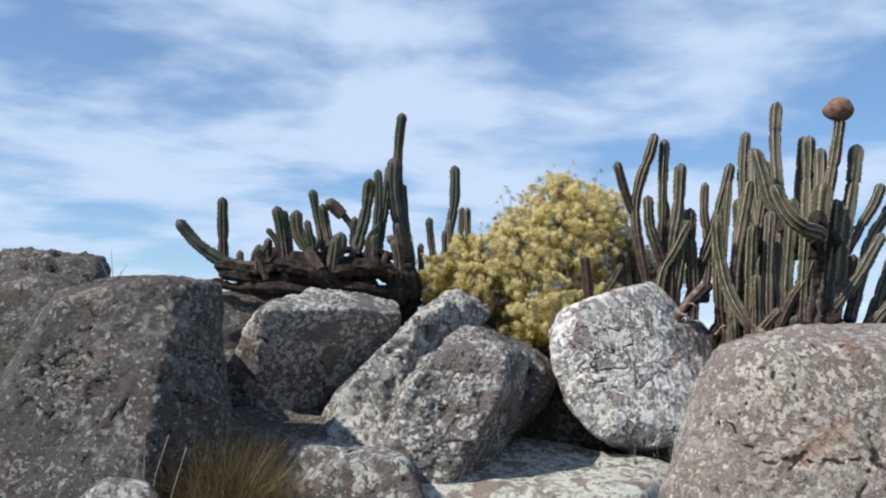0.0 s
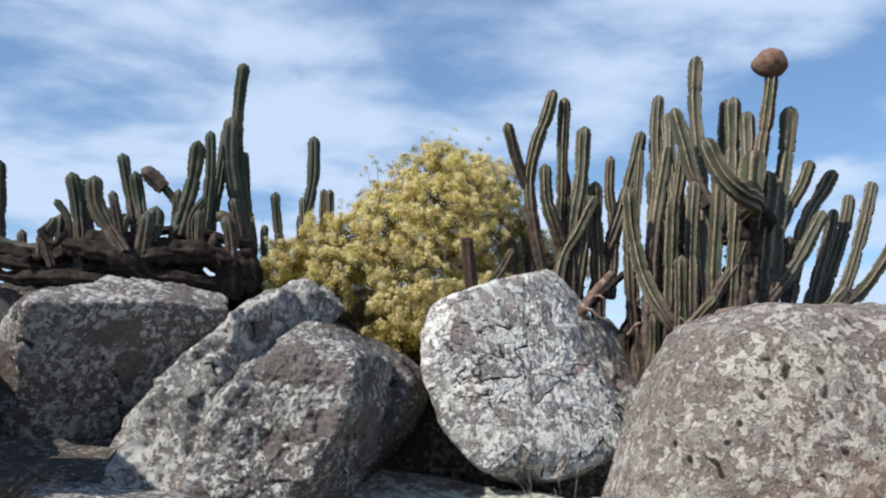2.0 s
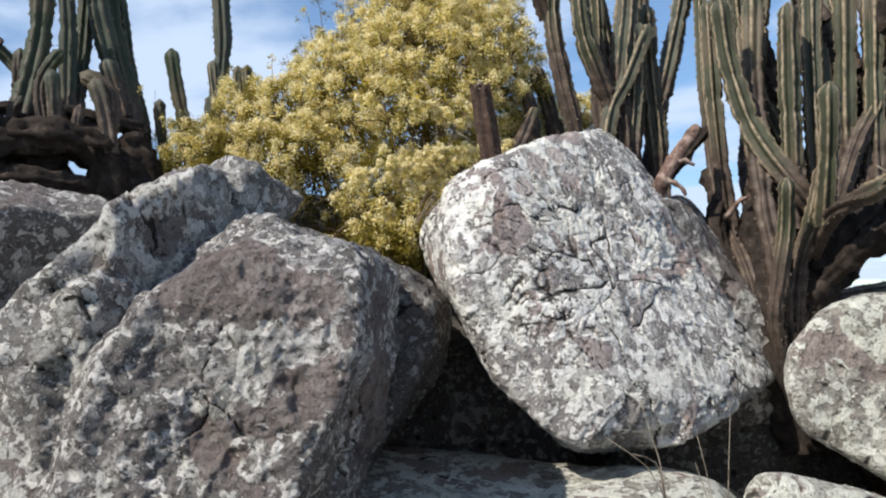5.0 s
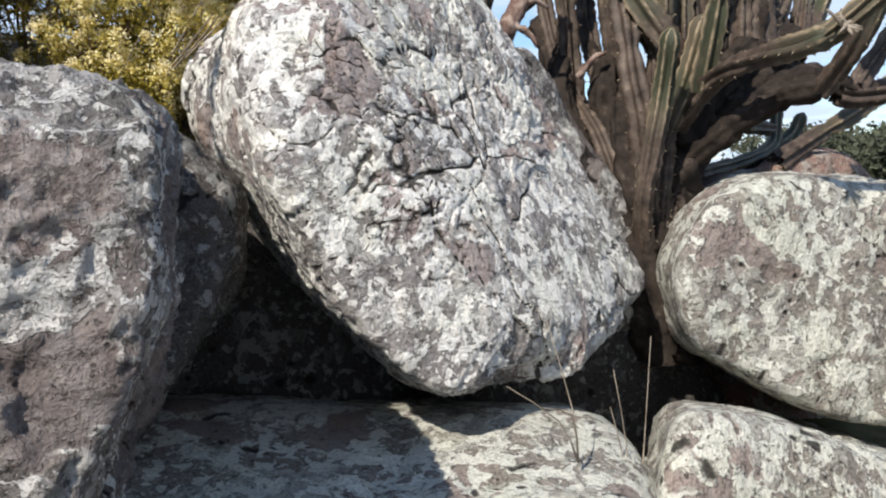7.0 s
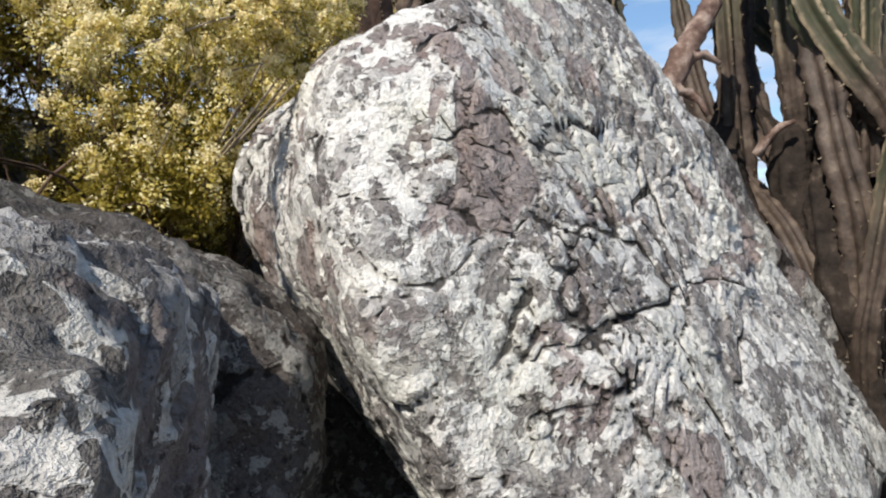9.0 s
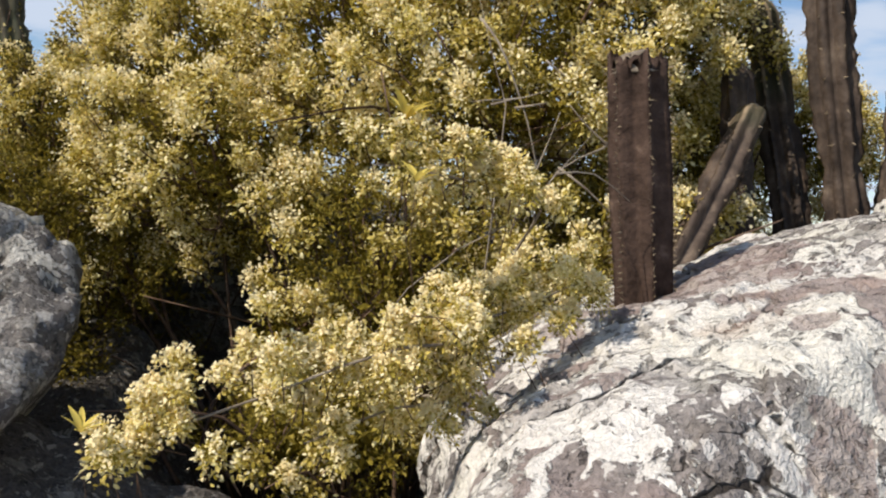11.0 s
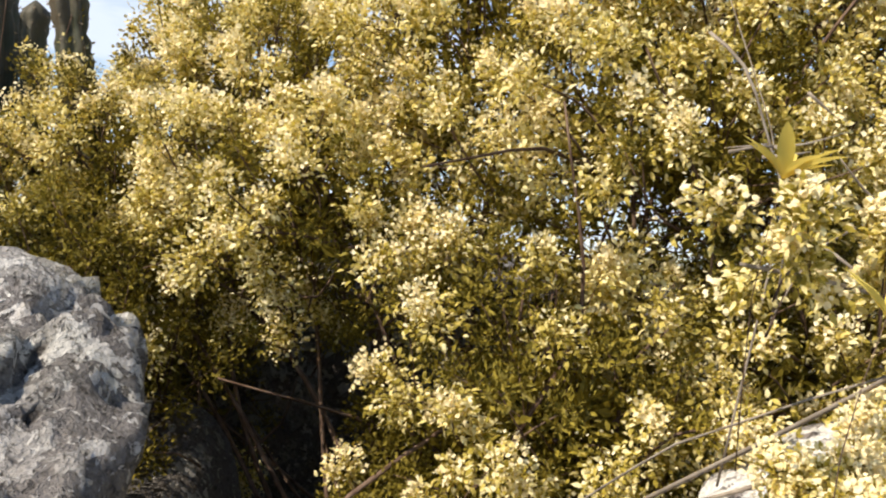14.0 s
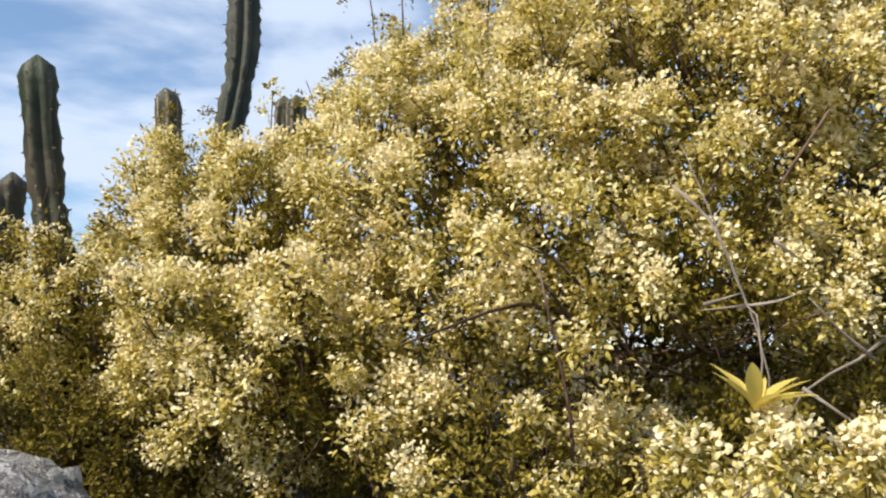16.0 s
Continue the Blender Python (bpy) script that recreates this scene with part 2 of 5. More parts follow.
DEAD = st.done(st.ramp(st.noise(30, 6, 0.65), (0.3, (0.03, 0.02, 0.016)), (0.6, (0.09, 0.06, 0.048)), (0.85, (0.26, 0.19, 0.15))), st.bump(st.noise(55, 5, 0.7), 0.9, 0.006))
pl = Mat("peeled dead cactus", 0.85, 0.15)
PEELED = pl.done(pl.ramp(pl.noise(24, 6, 0.65), (0.3, (0.04, 0.024, 0.02)), (0.5, (0.17, 0.11, 0.088)), (0.72, (0.48, 0.39, 0.33))), pl.bump(pl.noise(50, 5, 0.7), 0.9, 0.006))
bs = Mat("brown wood", 0.85, 0.15)
WOOD = bs.done(bs.ramp(bs.noise(40, 4), (0.3, (0.06, 0.035, 0.024)), (0.7, (0.19, 0.13, 0.095))), bs.bump(bs.noise(80, 3), 0.6, 0.004))
tw = Mat("pale dead twig", 0.85, 0.15)
TWIG = tw.done(tw.ramp(tw.noise(30, 3), (0.3, (0.16, 0.13, 0.10)), (0.7, (0.36, 0.31, 0.25))))
ns = Mat("dried mud", 0.95, 0.08)
MUD = ns.done(ns.ramp(ns.noise(25, 5), (0.3, (0.13, 0.075, 0.055)), (0.7, (0.26, 0.165, 0.125))), ns.bump(ns.noise(50, 5, 0.65), 0.9, 0.01))


def leaf_material(name, stops, glow, patch=2.6):
    """Small leaves: colour by leaf and by spray, some light passes through."""
    m = Mat(name, 0.55, 0.2)
    g = m.n.new("ShaderNodeNewGeometry")
    v = m.math("ADD", m.math("MULTIPLY", g.outputs["Random Per Island"], 0.55), m.math("MULTIPLY", m.noise(patch, 3, 0.6), 0.75))
    col = m.ramp(v, *stops)
    m.done(col)
    tr = m.n.new("ShaderNodeBsdfTranslucent")
    m.l.new(m.mix(0.35, col, (1.0, 0.90, 0.36), "MULTIPLY"), tr.inputs["Color"])
    mx = m.n.new("ShaderNodeMixShader")
    mx.inputs[0].default_value = glow
    m.l.new(m.b.outputs[0], mx.inputs[1])
    m.l.new(tr.outputs[0], mx.inputs[2])
    m.l.new(mx.outputs[0], m.n["Material Output"].inputs[0])
    return m.m


LEAF = leaf_material("olive and cream shrub leaf", [(0.30, (0.14, 0.115, 0.02)), (0.48, (0.40, 0.325, 0.055)), (0.62, (0.68, 0.56, 0.16)), (0.85, (0.92, 0.84, 0.48))], 0.40, 9.0)
# shrub leaf darkened for the shade inside and under the crown
LEAF_GREEN_SHADE = leaf_material("green leaf with inner shade", [(0.25, (0.065, 0.052, 0.010)), (0.6, (0.17, 0.14, 0.022)), (0.9, (0.36, 0.29, 0.05))], 0.35)
SHOOT = leaf_material("amber young leaf", [(0.25, (0.46, 0.36, 0.06)), (0.6, (0.72, 0.58, 0.13)), (0.9, (0.88, 0.74, 0.26))], 0.4)
LEAF_FAR = leaf_material("far tree leaf", [(0.25, (0.035, 0.042, 0.026)), (0.85, (0.10, 0.108, 0.07))], 0.2, 0.5)
STRAW = leaf_material("dry grass", [(0.25, (0.12, 0.105, 0.04)), (0.6, (0.25, 0.20, 0.09)), (0.9, (0.40, 0.33, 0.18))], 0.3)
DARK_STRAW = leaf_material("brown grass", [(0.25, (0.06, 0.05, 0.022)), (0.6, (0.14, 0.105, 0.05)), (0.9, (0.26, 0.20, 0.11))], 0.25)
BLOOM = leaf_material("cream blossom", [(0.2, (0.86, 0.72, 0.38)), (0.9, (0.95, 0.88, 0.62))], 0.3)
gm = Mat("dry earth", 0.95, 0.08)
EARTH = gm.done(gm.mix(gm.step(gm.noise(0.5, 4), 0.4, 0.62), gm.ramp(gm.noise(14, 6), (0.3, (0.035, 0.028, 0.02)), (0.7, (0.12, 0.093, 0.066))),
                       gm.ramp(gm.noise(9, 5), (0.3, (0.05, 0.053, 0.02)), (0.7, (0.15, 0.13, 0.06)))), gm.bump(gm.noise(30, 5, 0.7), 0.9, 0.02))


# ---- mesh helpers ----
def smooth(a, b, x):
    x = np.clip((x - a) / (b - a), 0, 1)
    return x * x * (3 - 2 * x)


def mesh_object(name, verts, faces, material, parent=None, label="", soft=True):
    me = bpy.data.meshes.new(name)
    if isinstance(faces, np.ndarray):
        k, n = faces.shape[1], len(faces)
        me.vertices.add(len(verts))
        me.vertices.foreach_set("co", np.asarray(verts, np.float32).ravel())
        me.loops.add(n * k)
        me.loops.foreach_set("vertex_index", faces.astype(np.int32).ravel())
        me.polygons.add(n)
        me.polygons.foreach_set("loop_start", np.arange(0, n * k, k, dtype=np.int32))
        me.polygons.foreach_set("use_smooth", np.full(n, soft))
        me.update(calc_edges=True)
        me.validate()
    else:
        me.from_pydata(verts, [], faces)
        me.polygons.foreach_set("use_smooth", [soft] * len(me.polygons))
    me.materials.append(material)
    ob = new(name, me)
    if parent:
        ob.parent = parent
    if label:
        tagged(ob, label)
    return ob


def base_empty(name, place=(0, 0, 0)):
    e = new(name)
    e.location = place
    e.empty_display_size = 0.1
    return e


rng = np.random.default_rng(7)


def ground_height(x, y):
    """A stony knoll that falls away behind the rocks to a plain."""
    x, y = np.asarray(x, float), np.asarray(y, float)
    up = 0.30 * smooth(2.6, 4.4, y) + 0.50 * smooth(5.2, 6.4, y) * (1 - 0.55 * smooth(1.9, 3.0, x)) + 0.45 * smooth(-0.6, -2.6, x) * smooth(4.0, 6.5, y)
    r = np.sqrt((x - 0.3) ** 2 + (y - 4.5) ** 2)
    fall = smooth(4.5, 60, r) * 4.2 + smooth(5, 16, r) * 0.6 + smooth(75, 1500, r) * 75
    return up * (1 - smooth(4, 9, r)) - fall + 0.05 * np.sin(2.1 * x + 0.7) * np.cos(1.7 * y)


def icosphere(level):
    bm = bmesh.new()
    bmesh.ops.create_icosphere(bm, subdivisions=level, radius=1.0)
    d = np.array([v.co[:] for v in bm.verts])
    f = np.array([[v.index for v in p.verts] for p in bm.faces])
    bm.free()
    return d / np.linalg.norm(d, axis=1)[:, None], f


SPHERES = {k: icosphere(k) for k in (5, 6, 7, 8)}


def lumps(p, scale, seed, octaves=4, ridged=False):
    """Fractal noise at an array of points."""
    out = np.zeros(len(p))
    amp, f = 1.0, scale
    off = Vector((seed * 3.7, seed * 1.3, -seed * 2.1))
    for _ in range(octaves):
        v = np.array([noise.noise(Vector(q) * f + off) for q in p])
        out += amp * (1 - 2 * np.abs(v) if ridged else v)
        amp *= 0.5
        f *= 2.1
    return out


def cells(p, size, seed):
    """Random cells in space: each point's cell value and its distance to the cell's border."""
    q = p / size + seed * 7.31
    base = np.floor(q).astype(np.int64)
    best = np.full(len(p), 9.0)
    second = np.full(len(p), 9.0)
    value = np.zeros(len(p))
    for dx, dy, dz in itertools.product((-1, 0, 1), repeat=3):
        c = base + (dx, dy, dz)
        h = (c[:, 0] * 73856093) ^ (c[:, 1] * 19349663) ^ (c[:, 2] * 83492791)
        u = [np.modf(np.abs(np.sin(h % 100003 * k)) * 43758.5453)[0] for k in (12.9898, 78.233, 37.719, 4.581)]
        d = np.linalg.norm(c + np.stack(u[:3], 1) - q, axis=1)
        first = d < best
        second = np.where(first, best, np.minimum(second, d))
        value = np.where(first, u[3], value)
        best = np.where(first, d, best)
    return value, (second - best) * size


def boulder(name, shape, material, label, level=6, round_=18, rough=0.03, seed=1, pits=0.0, chips=0.02, cracks=0.0, dents=(), seams=(), bared=(), category="rock"):
    """A boulder cut by facets, its edges rounded off, its skin uneven."""
    centre, facets = shape
    d, f = SPHERES[level]
    c = np.array(centre)
    pl = np.array(facets)
    s = np.maximum(d @ pl[:, :3].T, 0) / pl[:, 3]
    r = (s ** round_).sum(1) ** (-1 / round_)
    p = d * r[:, None]
    k = lumps(p, 1.7, seed, 3) * rough + lumps(p, 7.0, seed + 9, 3) * rough * 0.33
    if level >= 6:
        fine = lumps(p, 26.0, seed + 4, 2, True)
        k += (fine - 0.6) * rough * 0.14
    if level >= 8:
        k += lumps(p, 60.0, seed + 14, 2) * rough * 0.09
    if pits:
        k -= np.maximum(lumps(p, 9.0, seed + 2, 2), 0.15) * pits
    # hollows that deepen downwards: centre, radius, depth
    for x, y, z, size, depth in dents:
        e = np.linalg.norm((p - (x, y, z)) / (1.0, 1.0, 0.7), axis=1) + lumps(p, 6.0, seed + 40, 2) * 0.03
        k -= depth * (1 - smooth(0.75 * size, size, e)) * np.clip((z + size * 0.5 - p[:, 2]) / size, 0, 1)
    # chips: plates that stand proud of each other, with open fissures along some of their borders
    bend = np.stack([lumps(p, 6.0, seed + 50 + i, 2) for i in range(3)], 1) * 0.05
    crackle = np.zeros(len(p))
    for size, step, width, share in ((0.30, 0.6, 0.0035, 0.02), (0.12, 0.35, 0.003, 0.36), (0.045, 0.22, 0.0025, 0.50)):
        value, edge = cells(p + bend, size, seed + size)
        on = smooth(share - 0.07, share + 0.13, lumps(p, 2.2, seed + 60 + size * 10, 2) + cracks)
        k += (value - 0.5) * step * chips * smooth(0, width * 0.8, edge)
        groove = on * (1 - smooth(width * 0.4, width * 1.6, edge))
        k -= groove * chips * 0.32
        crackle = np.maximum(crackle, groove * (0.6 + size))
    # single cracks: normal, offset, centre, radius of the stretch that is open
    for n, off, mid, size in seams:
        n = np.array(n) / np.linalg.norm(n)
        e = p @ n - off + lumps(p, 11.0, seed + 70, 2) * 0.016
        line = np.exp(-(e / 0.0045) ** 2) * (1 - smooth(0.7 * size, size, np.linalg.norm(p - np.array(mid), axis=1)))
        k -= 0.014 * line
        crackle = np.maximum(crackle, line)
    # places where the crust has come off: centre, radius
    worn = np.zeros(len(p))
    for x, y, z, size in bared:
        e = np.linalg.norm(p - np.array((x, y, z)), axis=1) / size + lumps(p, 14.0, seed + 80, 3) * 0.55
        worn = np.maximum(worn, 1 - smooth(0.55, 1.0, e))
    k -= 0.004 * worn
    p = p + d * k[:, None]
    ob = mesh_object(name, p, f, material)
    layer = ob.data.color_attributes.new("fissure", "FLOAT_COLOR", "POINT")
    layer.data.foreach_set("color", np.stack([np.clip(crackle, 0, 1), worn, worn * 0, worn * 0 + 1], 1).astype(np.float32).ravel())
    ob.location = centre
    return tagged(ob, label, category)


# centre and facets (normal, distance) of each boulder
MAIN_BOULDER = ((1.36, 5.5, 1.24), [
    (-0.709, 0.164, -0.686, 0.461),
    (-0.827, 0.219, -0.517, 0.489),
    (-0.912, 0.245, -0.329, 0.56),
    (-0.932, 0.222, 0.286, 0.705),
    (-0.84, 0.179, 0.512, 0.629),
    (-0.556, 0.041, 0.83, 0.772),
    (-0.163, -0.127, 0.979, 0.526),
    (0.728, -0.505, 0.464, 0.312),
    (0.78, -0.61, 0.143, 0.623),
    (0.746, -0.634, -0.204, 0.739),
    (0.414, -0.481, -0.773, 0.779),
    (-0.096, -0.191, -0.977, 0.543),
    (-0.933, 0.119, -0.339, 0.519),
    (-0.98, 0.12, 0.156, 0.598),
    (-0.645, 0.029, 0.763, 0.628)] + [
    (-0.345, -0.038, 0.938, 0.56),
    (-0.247, -0.063, 0.967, 0.685),
    (0.618, -0.29, 0.73, 0.421),
    (0.802, -0.433, -0.412, 0.826),
    (0.363, -0.282, -0.888, 0.542),
    (-0.877, 0.175, 0.446, 0.819),
    (-0.788, 0.189, 0.585, 0.813),
    (-0.252, 0.112, 0.961, 0.542),
    (-0.426, 0.182, 0.887, 0.549),
    (0.679, -0.486, 0.551, 0.314),
    (-0.1, -0.97, 0.22, 0.469),
    (0.149, -0.896, -0.418, 0.638),
    (0.343, -0.84, 0.42, 0.263),
    (0.19, -0.916, 0.353, 0.492),
    (0.402, -0.914, 0.06, 0.425),
    (-0.544, -0.593, 0.593, 0.644),
    (0.099, 0.99, 0.099, 0.5),
    (0.865, 0.503, 0, 0.45),
    (-0.398, 0.896, -0.199, 0.5)])
FRONT_ROCK = ((0.1, 5.1, 0.92), [
    (-0.925, -0.148, 0.349, 0.359),
    (-0.735, -0.098, 0.671, 0.378),
    (-0.448, -0.067, 0.892, 0.441),
    (0.409, -0.037, 0.912, 0.567),
    (0.526, -0.042, 0.849, 0.588),
    (0.595, -0.167, 0.786, 0.795),
    (0.767, -0.196, 0.61, 0.641),
    (0.815, -0.264, -0.515, 0.37),
    (0.498, -0.177, 0.849, 0.767),
    (0.641, -0.21, 0.738, 0.672),
    (0.901, -0.378, -0.21, 0.462),
    (0.817, -0.378, -0.435, 0.367),
    (0.1, -0.45, 0.89, 0.65),
    (-0.08, -0.99, 0.1, 0.573),
    (0.955, -0.28, -0.08, 0.435),
    (0, 0.981, 0.196, 0.8),
    (0, 0, -1, 0.65),
    (-1, 0, 0, 0.5),
    (0.756, 0.655, 0, 0.75)])
LEANING_SLAB = ((-0.1, 5.65, 1.05), [
    (-0.888, -0.225, 0.401, 0.518),
    (-0.682, -0.162, 0.713, 0.59),
    (-0.354, -0.122, 0.927, 0.518),
    (0.203, -0.179, 0.963, 0.901),
    (0.456, -0.159, 0.875, 0.695),
    (-0.764, -0.033, 0.644, 0.371),
    (-0.699, -0.024, 0.715, 0.356),
    (0.05, 0.061, 0.997, 0.951),
    (0.242, 0.16, 0.957, 0.79),
    (0.48, 0.241, 0.844, 0.823),
    (0.936, 0.235, -0.262, 0.322),
    (0.956, 0.293, -0.004, 0.494),
    (0.777, 0.059, -0.626, 0.053),
    (-0.19, -0.952, 0.238, 0.74),
    (0, 0.995, 0.1, 0.55),
    (0, 0, -1, 0.8),
    (0.743, -0.669, 0, 0.44)])
SHADED_SLAB = ((-0.72, 5.95, 1), [
    (-0.5, -0.81, -0.285, 0.605),
    (0.5, -0.74, -0.45, 0.13),
    (0.163, -0.267, 0.95, 0.664),
    (0, 0.5, 0.866, 0.644),
    (-0.797, 0.106, 0.595, 0.583),
    (0.976, 0.195, -0.098, 0.42),
    (0, 0.995, 0.1, 0.6),
    (0, 0, -1, 0.75)])
LEFT_SLAB = ((-1.75, 4.45, 1.1), [
    (-0.823, -0.371, 0.43, 0.442),
    (-0.312, -0.158, 0.937, 0.547),
    (0.017, -0.037, 0.999, 0.59),
    (0.925, -0.37, 0.1, 0.735),
    (0.346, -0.071, -0.935, 0.597),
    (0.05, -0.935, 0.352, 0.677),
    (0, 0.981, 0.196, 0.45),
    (-1, 0, 0, 0.7),
    (0.898, 0.429, 0.1, 0.585)])
DARK_ROCK = ((-1.62, 5.15, 1.15), [
    (-0.19, -0.11, 0.976, 0.33),
    (0.332, 0.041, 0.942, 0.34),
    (0.958, 0.239, -0.159, 0.242),
    (0.849, 0.194, -0.492, 0.191),
    (0.507, -0.862, 0.02, 0.3),
    (0, 0.995, 0.1, 0.5),
    (-1, 0, 0, 0.5),
    (0, 0, -1, 0.8)])
BACK_LEFT_ROCK = ((-4, 7.9, 1.3), [
    (-0.104, -0.115, 0.988, 0.703),
    (0.051, -0.046, 0.998, 0.774),
    (0.926, 0.351, 0.14, 0.894),
    (-0.099, -0.99, 0.099, 0.6),
    (0, 0.995, 0.1, 0.9),
    (-1, 0, 0, 1.6),
    (0, 0, -1, 1)])
RUBBLE_LEFT = ((-2.9, 6.2, 1.2), [
    (-0.117, -0.093, 0.989, 0.541),
    (0.654, 0.253, 0.713, 0.489),
    (-0.099, -0.99, 0.099, 0.5),
    (0, 0.995, 0.1, 0.5),
    (-1, 0, 0, 1),
    (0, 0, -1, 0.9),
    (1, 0, 0, 0.7)])
SMALL_FRONT_ROCK = ((-0.422, 4.45, 0.557), [
    (-0.984, -0.166, 0.058, 0.386),
    (-0.712, -0.022, 0.701, 0.439),
    (0.138, 0.15, 0.979, 0.261),
    (0.9, 0.091, 0.426, 0.375),
    (0, -0.958, 0.287, 0.28),
    (0, 0.995, 0.1, 0.35),
    (0, 0, -1, 0.35)])
SMALL_LEFT_ROCK = ((-1.353, 3.7, 0.618), [
    (-0.595, -0.069, 0.801, 0.139),
    (0.039, 0.194, 0.98, 0.135),
    (0.767, 0.348, 0.539, 0.153),
    (0, -0.958, 0.287, 0.22),
    (0, 0.995, 0.1, 0.3),
    (0, 0, -1, 0.25)])
FLOOR_SLAB = ((0.75, 4.95, 0.35), [
    (0.195, 0.186, 0.963, 0.489),
    (0.594, -0.185, 0.783, 0.665),
    (0.774, -0.507, 0.379, 0.658),
    (0, -0.148, 0.989, 0.344),
    (0, -0.981, 0.196, 0.62),
    (0, 1, 0, 0.9),
    (-0.995, 0, 0.1, 0.9),
    (0, 0, -1, 0.5)])
RIGHT_ROCK = ((2.25, 5.3, 0.82), [
    (-0.773, 0.597, -0.215, 0.252),
    (-0.775, 0.631, -0.017, 0.345),
    (-0.657, 0.602, 0.454, 0.296),
    (-0.355, 0.375, 0.856, 0.326),
    (0.081, -0.038, 0.996, 0.355),
    (-0.49, 0.198, -0.849, 0.231),
    (-0.299, -0.039, -0.953, 0.291),
    (0.508, -0.74, 0.441, 0.619),
    (-0.3, -0.949, 0.1, 0.409),
    (0, 0.995, 0.1, 0.4),
    (0.981, 0.196, 0, 0.6),
    (0.707, -0.707, 0, 0.42)])
RIGHT_LOW_ROCK = ((1.98, 4.85, 0.36), [
    (-0.657, 0.708, 0.258, 0.431),
    (-0.13, 0.451, 0.883, 0.515),
    (0.244, 0.124, 0.962, 0.259),
    (0.357, -0.011, 0.934, 0.237),
    (0.399, -0.076, 0.914, 0.211),
    (-0.151, -0.903, 0.402, 0.308),
    (0, 0.995, 0.1, 0.45),
    (0.981, 0.196, 0, 0.6),
    (0, 0, -1, 0.45),
    (0, -0.995, -0.1, 0.42)])
RED_ROCK = ((2.75, 5.75, 0.75), [
    (-0.408, 0.519, 0.751, 0.248),
    (0.505, -0.703, 0.5, 0.575),
    (-0.195, -0.976, 0.098, 0.3),
    (0, 0.995, 0.1, 0.4),
    (0, 0, -1, 0.5),
    (0, 0, 1, 0.461)])
BIG_RIGHT_ROCK = ((1.75, 3.1, 0.75), [
    (-0.923, 0.291, 0.252, 0.815),
    (-0.895, 0.292, 0.336, 0.98),
    (-0.588, 0.211, 0.781, 0.976),
    (-0.225, 0.084, 0.971, 0.924),
    (-0.02, -0.06, 0.998, 0.765),
    (-0.876, 0.371, 0.308, 1.05),
    (-0.794, 0.355, 0.493, 1.07),
    (-0.148, 0.008, 0.989, 0.867),
    (-0.745, 0.383, 0.546, 1.085),
    (-0.527, 0.252, 0.812, 1.117),
    (-0.837, 0.491, 0.243, 0.83),
    (-0.716, 0.459, 0.526, 0.91),
    (-0.629, 0.399, 0.668, 0.876),
    (-0.734, -0.587, 0.342, 1.01),
    (0, -0.97, 0.243, 0.68),
    (0.995, 0, 0.1, 1.1),
    (0.195, 0.976, 0.098, 0.75),
    (0, 0, -1, 0.85)])
FILL_BACK = ((0.6, 7, 0.85), [
    (0, -0.958, 0.287, 0.3),
    (0, 1, 0, 0.5),
    (-0.981, 0, 0.196, 0.6),
    (0.981, 0, 0.196, 0.7),
    (0.098, -0.195, 0.976, 0.82),
    (0, 0, -1, 0.6)])
BRIDGE_ROCK = ((0.5, 5.42, 1.08), [
    (0.401, -0.137, 0.906, 0.301),
    (0.869, -0.303, 0.391, 0.388),
    (0.919, -0.354, -0.175, 0.294),
    (0.847, -0.355, -0.397, 0.207),
    (0.753, -0.21, 0.624, 0.28),
    (0.955, -0.295, 0.012, 0.289),
    (0.819, -0.297, -0.491, 0.222),
    (-0.192, -0.962, 0.192, 0.22),
    (0, 0.981, 0.196, 0.4),
    (-0.981, 0, 0.196, 0.3),
    (0, -0.287, -0.958, 0.45)])
SHOULDER_ROCK = ((1.6, 5.62, 1.15), [
    (0.554, -0.299, 0.777, 0.629),
    (0.852, -0.428, 0.303, 0.64),
    (0.886, -0.456, -0.082, 0.5),
    (0.639, -0.53, 0.558, 0.303),
    (0.684, -0.568, 0.457, 0.325),
    (0.741, -0.663, 0.108, 0.407),
    (0, -0.995, 0.1, 0.2),
    (0, 0.995, 0.1, 0.25),
    (-1, 0, 0, 0.3),
    (-0.287, 0, 0.958, 0.35),
    (0, 0, -1, 0.4)])
FILL_MID = ((1.55, 6.6, 0.62), [
    (-0.098, -0.976, 0.195, 0.32),
    (0, 0.981, 0.196, 0.4),
    (-0.981, 0, 0.196, 0.62),
    (0.976, -0.098, 0.195, 0.5),
    (0.098, -0.195, 0.976, 0.48),
    (0, 0, -1, 0.4)])
FILL_FAR_LEFT = ((-1.5, 5.9, 0.75), [
    (0.188, -0.941, 0.282, 0.35),
    (0, 0.981, 0.196, 0.5),
    (-0.981, 0, 0.196, 0.5),
    (0.976, -0.098, 0.195, 0.45),
    (0.095, -0.286, 0.953, 0.42),
    (0, 0, -1, 0.4)])
FILL_SIDE = ((0.12, 6.35, 0.95), [
    (-0.1, -0.97, 0.2, 0.28),
    (0, 0.98, 0.2, 0.3),
    (-0.97, 0, 0.25, 0.42),
    (0.97, 0, 0.25, 0.3),
    (0.1, -0.3, 0.95, 0.46),
    (0, 0, -1, 0.5)])
FILL_GAP = ((0.85, 5.95, 0.72), [
    (-0.1, -0.97, 0.2, 0.3),
    (0, 0.98, 0.2, 0.35),
    (-0.97, 0, 0.25, 0.42),
    (0.97, 0, 0.25, 0.42),
    (0.1, -0.3, 0.95, 0.42),
    (0, 0, -1, 0.5)])
